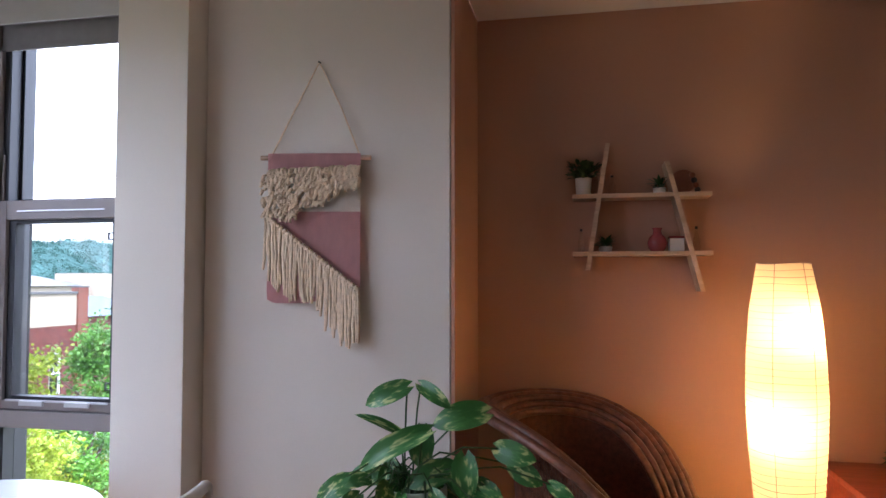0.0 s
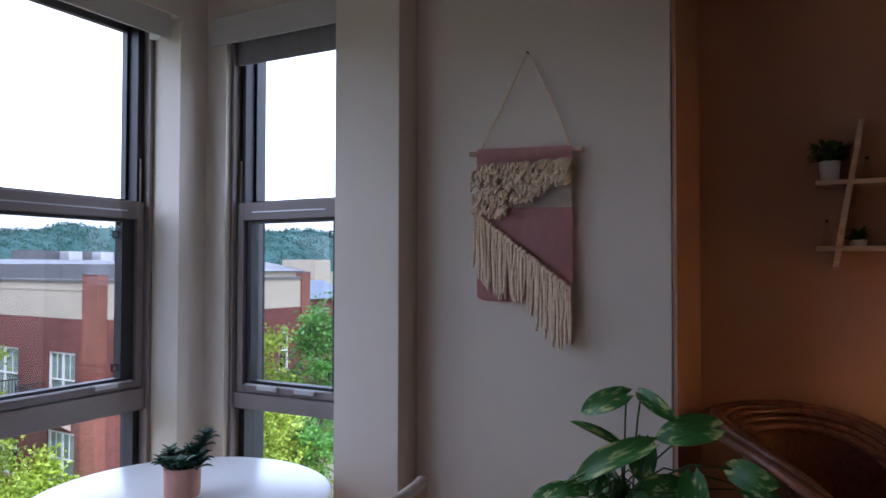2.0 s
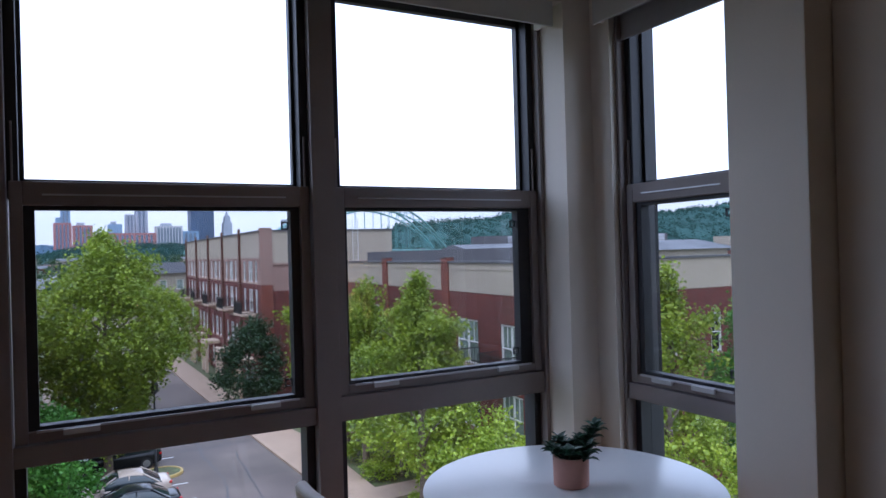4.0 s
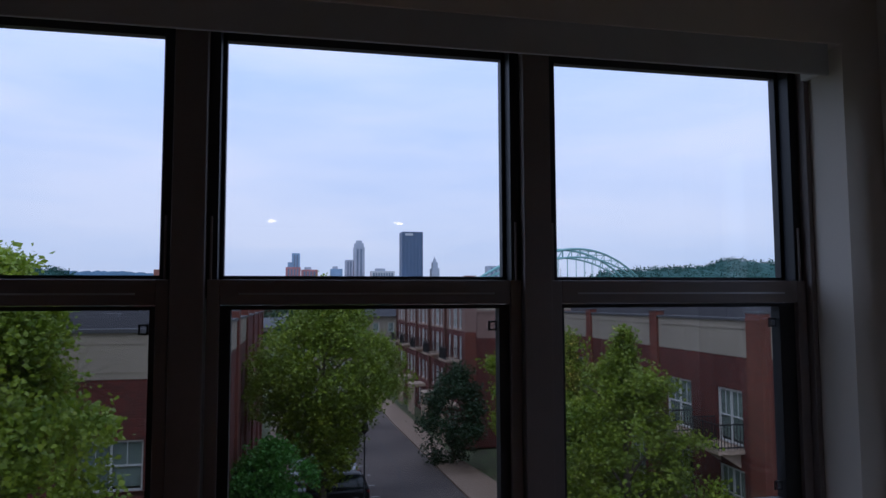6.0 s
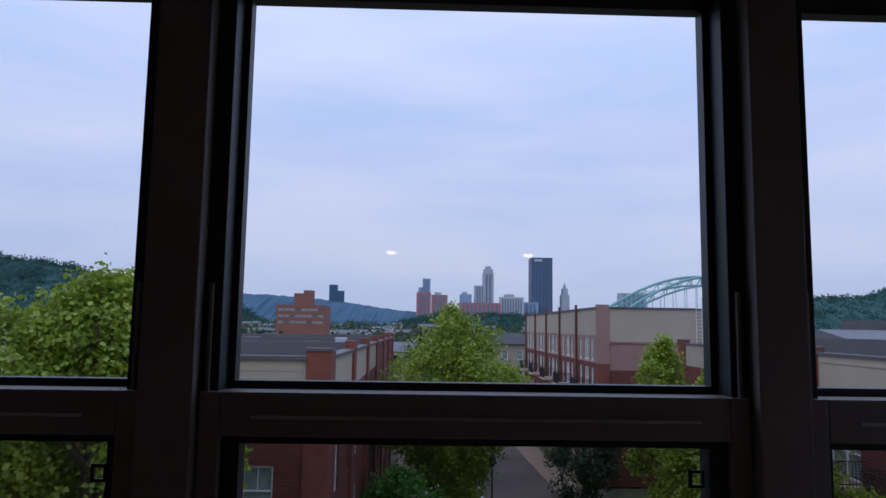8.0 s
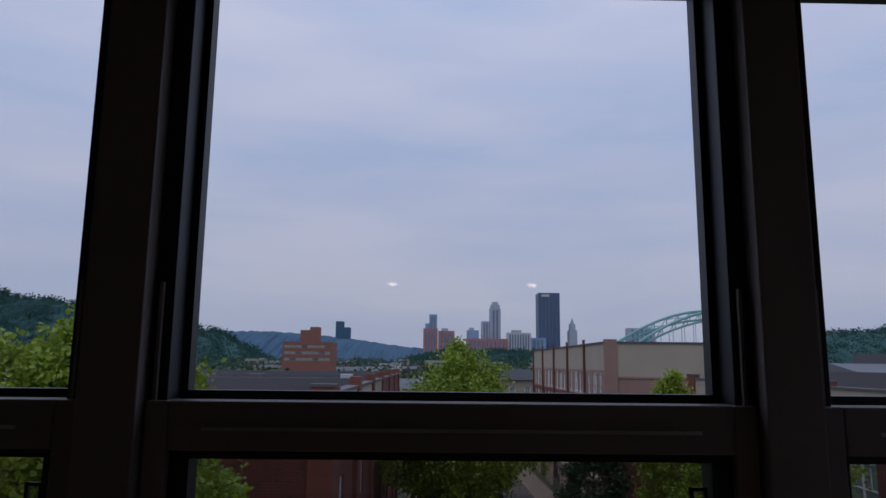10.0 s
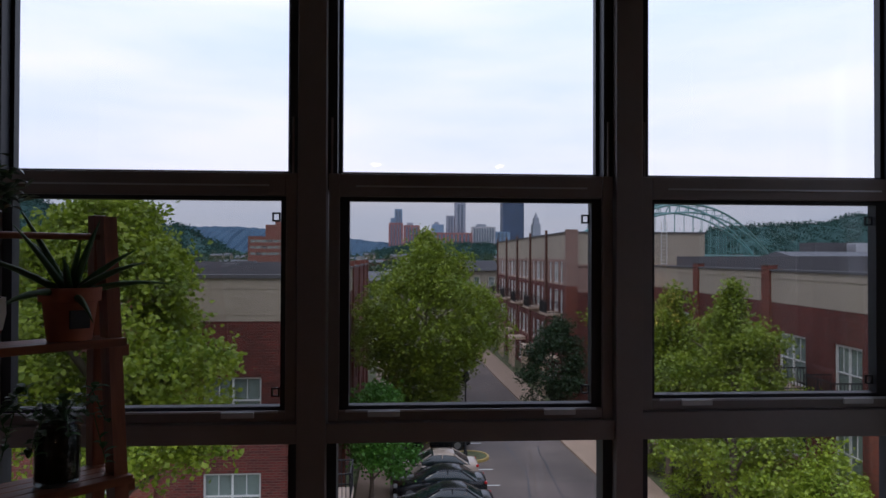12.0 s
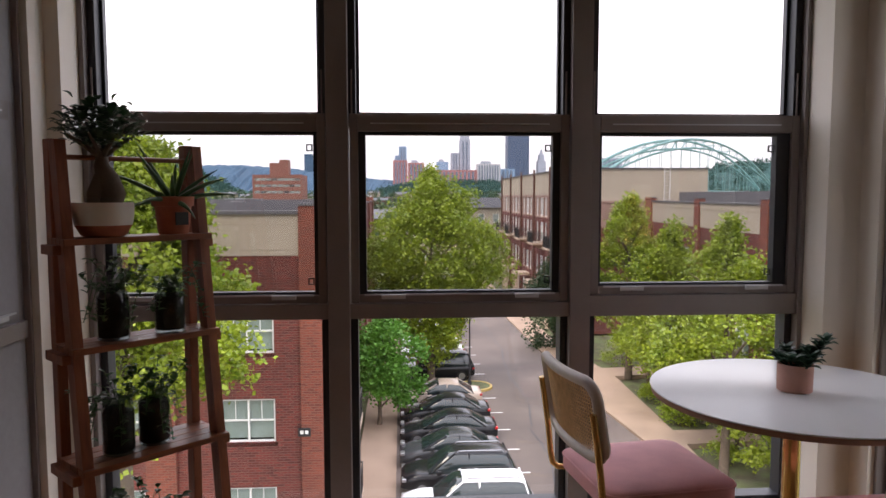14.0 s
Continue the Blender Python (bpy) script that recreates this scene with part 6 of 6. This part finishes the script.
# ---- distance ----
def ridge(name, label, y, x0, x1, tops, depth, seed, material=None):
    """A long wooded hill: tops gives its height at even steps from x0 to x1."""
    rng = np.random.default_rng(seed)
    n = 240
    xs = np.linspace(x0, x1, n)
    base = np.interp(xs, np.linspace(x0, x1, len(tops)), tops)
    rough = np.zeros(n)
    for f, a in ((9, .05), (23, .035), (60, .03), (110, .025)):
        rough += a * np.interp(xs, np.linspace(x0, x1, f), rng.normal(0, 1, f))
    h = base * (1 + rough * (0.3 if material else 1.0))
    bm = bmesh.new()
    rows = []
    prof = ((0.0, 0.0), (0.25, 0.32), (0.5, 0.66), (0.75, 0.9), (1.0, 1.0), (1.6, 0.6), (2.2, 0.0))
    for i in range(n):
        rows.append([bm.verts.new((xs[i], y + depth * (a - 1) + rng.normal(0, depth * .02), G - 0.3 + (h[i] - G) * b * (1 + rng.normal(0, .012)))) for a, b in prof])
    for A, B in zip(rows, rows[1:]):
        for k in range(len(prof) - 1):
            bm.faces.new((A[k], A[k + 1], B[k + 1], B[k]))
    crowns = []
    for _ in range(2600):
        i, k = int(rng.integers(0, n)), int(rng.integers(0, 5))
        if h[i] < 5:
            continue
        p = rows[i][k].co.lerp(rows[i][min(k + 1, 4)].co, rng.random())
        crowns.append((p.x + rng.normal(0, 4), p.y - 6, p.z + 1))
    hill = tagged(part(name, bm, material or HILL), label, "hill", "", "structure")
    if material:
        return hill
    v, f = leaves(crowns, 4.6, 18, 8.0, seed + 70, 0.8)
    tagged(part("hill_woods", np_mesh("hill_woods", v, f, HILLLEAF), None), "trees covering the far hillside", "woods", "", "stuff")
    return hill


# Leaf tones carry the same painted haze as the hill under them.
HILLLEAF = leaf_mat("hazed_hill_leaf", (0.045, 0.10, 0.088), (0.065, 0.135, 0.108), 0.5, True, 0.95)
# Blue base colour paints air haze onto the far ridge.
HAZE = mat("far_hill_haze_tint", (0.078, 0.135, 0.198), 0.95, var=0.12, scale=0.01, fine=0.06, bump=0.2)
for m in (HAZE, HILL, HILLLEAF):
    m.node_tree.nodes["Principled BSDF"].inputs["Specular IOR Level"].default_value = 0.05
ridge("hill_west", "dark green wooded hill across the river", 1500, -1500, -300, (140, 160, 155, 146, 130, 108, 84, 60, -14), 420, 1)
ridge("hill_far", "wooded ridge behind the town, blue haze painted into its colour", 2650, -1500, 300, (128, 124, 120, 117, 113, 104, 88, 60, 52, -14), 500, 2, HAZE)
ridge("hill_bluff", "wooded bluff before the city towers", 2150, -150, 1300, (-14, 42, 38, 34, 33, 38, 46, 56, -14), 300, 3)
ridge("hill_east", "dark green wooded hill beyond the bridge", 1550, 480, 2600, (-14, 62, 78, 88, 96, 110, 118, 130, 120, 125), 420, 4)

TOWER = 2500
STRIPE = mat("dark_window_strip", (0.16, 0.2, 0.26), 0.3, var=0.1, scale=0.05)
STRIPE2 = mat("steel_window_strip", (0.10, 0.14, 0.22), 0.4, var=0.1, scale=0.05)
# Tower colours are lightened, with the haze of distance mixed into them.
GLASSBLUE = mat("blue_glass_tower_hazed", (0.24, 0.36, 0.5), 0.3, var=0.15, scale=0.03, stretch=(1, 1, 4))
STEELTOWER = mat("weathered_steel_tower_hazed", (0.075, 0.11, 0.18), 0.5, var=0.15, scale=0.02, stretch=(1, 1, 3))
GREYTOWER = mat("grey_stone_tower_hazed", (0.40, 0.42, 0.48), 0.7, var=0.1, scale=0.03)
REDTOWER = mat("red_brick_tower_hazed", (0.45, 0.19, 0.18), 0.8, var=0.15, scale=0.02)
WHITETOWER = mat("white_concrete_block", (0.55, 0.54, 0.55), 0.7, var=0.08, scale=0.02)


def tower(name, label, x0, x1, z, material, y=TOWER, depth=40, stripes=0, top=None):
    ob = thing(name, label, "tower block")
    bm = bmesh.new()
    bx(bm, x0, x1, y, y + depth, G, z)
    part("shaft", bm, material, ob)
    if top == "crown":
        bm = bmesh.new()
        bx(bm, x0 + 3, x1 - 3, y + 3, y + depth - 3, z, z + 14)
        bx(bm, x0 + 9, x1 - 9, y + 8, y + depth - 8, z + 14, z + 24)
        part("crown", bm, material, ob)
    if top == "spire":
        w = x1 - x0
        bm = bmesh.new()
        bx(bm, x0 + w * .18, x1 - w * .18, y + 4, y + depth - 4, z, z + 22)
        rod(bm, ((x0 + x1) / 2, y + depth / 2, z + 22), ((x0 + x1) / 2, y + depth / 2, z + 44), w * .3, 0.5, 4)
        part("spire", bm, material, ob)
    if top == "plant":
        bm = bmesh.new()
        bx(bm, x0 + (x1 - x0) * .2, x0 + (x1 - x0) * .6, y + 5, y + depth - 5, z, z + 9)
        part("roof_plant", bm, GREYTOWER, ob)
    for i in range(stripes):
        w = (x1 - x0) / (stripes + 1)
        bm = bmesh.new()
        bx(bm, x0 + w * (i + .75), x0 + w * (i + 1.25), y - 1.2, y - 0.1, G, z - 6)
        part("window_strip", bm, STRIPE if material is not STEELTOWER else STRIPE2, ob)
    return ob


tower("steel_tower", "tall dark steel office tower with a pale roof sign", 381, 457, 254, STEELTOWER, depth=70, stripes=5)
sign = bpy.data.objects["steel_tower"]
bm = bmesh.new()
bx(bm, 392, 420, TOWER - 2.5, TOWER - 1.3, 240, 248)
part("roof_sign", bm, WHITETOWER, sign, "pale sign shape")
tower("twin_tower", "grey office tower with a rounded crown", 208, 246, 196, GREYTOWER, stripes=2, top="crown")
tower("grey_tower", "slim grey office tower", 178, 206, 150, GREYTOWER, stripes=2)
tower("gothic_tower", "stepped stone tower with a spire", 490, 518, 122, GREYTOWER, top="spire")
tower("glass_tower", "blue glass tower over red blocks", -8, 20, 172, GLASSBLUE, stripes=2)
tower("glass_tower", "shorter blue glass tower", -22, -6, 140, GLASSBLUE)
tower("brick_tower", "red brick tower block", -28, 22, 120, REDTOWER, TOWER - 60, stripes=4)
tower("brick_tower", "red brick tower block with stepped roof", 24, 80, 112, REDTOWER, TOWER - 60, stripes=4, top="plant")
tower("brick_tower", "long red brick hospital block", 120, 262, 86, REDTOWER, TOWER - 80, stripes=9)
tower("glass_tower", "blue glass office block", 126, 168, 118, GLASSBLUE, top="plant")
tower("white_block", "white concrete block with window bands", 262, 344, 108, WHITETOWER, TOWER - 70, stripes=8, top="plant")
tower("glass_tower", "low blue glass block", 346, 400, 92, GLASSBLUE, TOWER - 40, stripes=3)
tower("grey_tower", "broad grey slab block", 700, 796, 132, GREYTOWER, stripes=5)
# Both ridge blocks take the painted haze colour, not their own.
tower("grey_tower", "block on the far ridge in the painted haze colour", -352, -325, 150, HAZE, 2600)
tower("grey_tower", "low block on the far ridge in the painted haze colour", -325, -300, 128, HAZE, 2600)

# red brick warehouse in the middle distance
WAREBRICK = brick_mat("warehouse_brick", (0.36, 0.13, 0.095), (0.30, 0.105, 0.08), (0.30, 0.17, 0.13))
wh = thing("brick_warehouse", "broad red brick warehouse with a roof tower", "warehouse")
m = pose(-88, 420, 0)
facade(wh, m, 29, G, 13.5, [(1.2 + i * 3.4, z, 3.0, 1.5, 2) for i in range(8) for z in (2.4, 6.2, 9.9)], WAREBRICK)
for dims in ((0.3, 28.7, 1.0, 26, G, 13.4), (9.6, 15.2, 3, 12, 13.4, 20.5), (15.3, 20.6, 3, 12, 13.4, 22.4)):
    local_box("block", wh, m, dims, WAREBRICK)


# ---- town ----
def town_house(name, wall, roof, gable):
    ob = thing(name, "small house of the town beyond", "house", pose(0, 0, -400), "houses of the town")
    bm = bmesh.new()
    bx(bm, -5, 5, -4, 4, 0, 7)
    part("wall", bm, wall, ob)
    bm = bmesh.new()
    if gable:
        prism(bm, [(-4.4, 7.0), (4.4, 7.0), (0, 9.6)], -5.3, 5.3, "x")
    else:
        bx(bm, -5.2, 5.2, -4.2, 4.2, 7.0, 7.6)
    part("roof", bm, roof, ob)
    for i in range(3):
        for z in (1.2, 4.2):
            bm = bmesh.new()
            bx(bm, -3.7 + i * 2.8, -2.5 + i * 2.8, -4.12, -4.02, z, z + 1.6)
            part("window", bm, CARGLASS, ob)
    return ob


kinds = [town_house("town_house", BRICK, ROOFGREY, True), town_house("town_house", STUCCO, ROOFGREY, True), town_house("town_house", WHITETOWER, ROOFGREY, False), town_house("town_house", TANBRICK, ROOFGREY, False), town_house("town_house", TANSIDE, ROOFGREY, True)]
rng = random.Random(14)
spots = []
while len(spots) < 150:
    y = 190 + 900 * rng.random() ** 1.6
    x = rng.uniform(-0.62, 0.95) * y + rng.uniform(-20, 20)
    if abs((x - 97) * 0.713 - (y - 388) * 0.701) < 26 or 0 < x < 14 and y < 140 or (abs(x + 73) < 30 and 400 < y < 460):
        continue
    if all(abs(x - p) > 13 or abs(y - q) > 13 for p, q in spots):
        spots.append((x, y))
for x, y in spots:
    k = rng.choice(kinds)
    rise = max(0.0, (y - 420) * 0.016)
    copy_thing(k, Matrix.Translation((x, y, G - 2.5 + rise + rng.uniform(-.5, 2.5))) @ pose(0, 0, 0, 0, 0, rng.uniform(-25, 25)) @ Matrix.Diagonal((rng.uniform(.8, 2.2), rng.uniform(.8, 1.4), rng.uniform(.8, 1.15), 1)))
for k in kinds:
    k.matrix_world = pose(rng.uniform(-160, -100), rng.uniform(330, 390), G - 2.0)

# woods between the houses and on the slopes
rs = np.random.default_rng(91)
n = 2600
wy = 130 + 1250 * rs.random(n) ** 1.2
wx = rs.uniform(-0.7, 1.05, n) * wy
keep = ~((wx > -40) & (wx < 30) & (wy < 150)) & ~((np.abs(wx + 73) < 26) & (wy > 330) & (wy < 440))
wx, wy = wx[keep], wy[keep]
wz = G + 1.5 + np.clip(wy - 420, 0, None) * 0.016 + rs.uniform(0, 5.0, len(wx))
v, f = leaves(np.stack([wx, wy, wz], 1), 2.2, 22, 3.2, 92)
tagged(part("far_woods", np_mesh("far_woods", v, f, LEAF_DARK), None), "dark green woods between the houses of the town", "woods", "", "stuff")


# ---- arch bridge ----
def bridge():
    ob = thing("arch_bridge", "pale green steel arch bridge over the river", "bridge")
    A, B = Vector((97, 388, 0)), Vector((340, 635, 0))
    d = (B - A).normalized()
    side = Vector((d.y, -d.x, 0))
    z0, rise = 4.8, 30.0

    def arch(t, extra=0.0):
        return A.lerp(B, t) + Vector((0, 0, z0 + 4 * t * (1 - t) * (rise + extra) + extra * .25))
    for s in (-7, 7):
        o = side * s
        for name, extra, r in (("lower_rib", 0.0, 0.7), ("upper_rib", 5.0, 0.9)):
            bm = bmesh.new()
            tube(bm, [arch(i / 40, extra) + o for i in range(41)], r, 6)
            part(name, bm, STEELGREEN, ob)
        bm = bmesh.new()
        for i in range(2, 39):
            a, b = arch(i / 40) + o, arch((i + (1 if i % 2 else 0)) / 40, 5.0) + o
            tube(bm, [a, b], 0.3, 4)
        tagged(part("lattice", bm, STEELGREEN, ob), kind="stuff")
        for i in range(3, 38, 2):
            p = arch(i / 40) + o
            bm = bmesh.new()
            tube(bm, [p, (p.x, p.y, z0)], 0.2, 4)
            part("hanger", bm, STEELGREEN, ob)
    bm = bmesh.new()
    for i in range(3, 38, 3):
        tube(bm, [arch(i / 40, 5.0) + side * -7, arch((i + 1) / 40, 5.0) + side * 7], 0.3, 4)
    part("cross_bracing", bm, STEELGREEN, ob)
    bm = bmesh.new()
    e0, e1 = A - d * 60, B + d * 190
    for s in (-6.5, 6.5):
        tube(bm, [e0 + side * s + Vector((0, 0, z0 - .6)), e1 + side * s + Vector((0, 0, z0 - 2.5))], 1.0, 4)
    vs = [bm.verts.new(p) for p in (e0 - side * 6.5 + Vector((0, 0, z0)), e0 + side * 6.5 + Vector((0, 0, z0)), e1 + side * 6.5 + Vector((0, 0, z0 - 2)), e1 - side * 6.5 + Vector((0, 0, z0 - 2)))]
    bm.faces.new(vs)
    part("deck", bm, STEELGREEN, ob)
    for i in range(12):
        p = B + d * (4 + 15 * i)
        bm = bmesh.new()
        bx(bm, p.x - 6, p.x + 6, p.y - 1.0, p.y + 1.0, G, z0 - 1.6)
        part("pier", bm, CONCRETE, ob)


bridge()
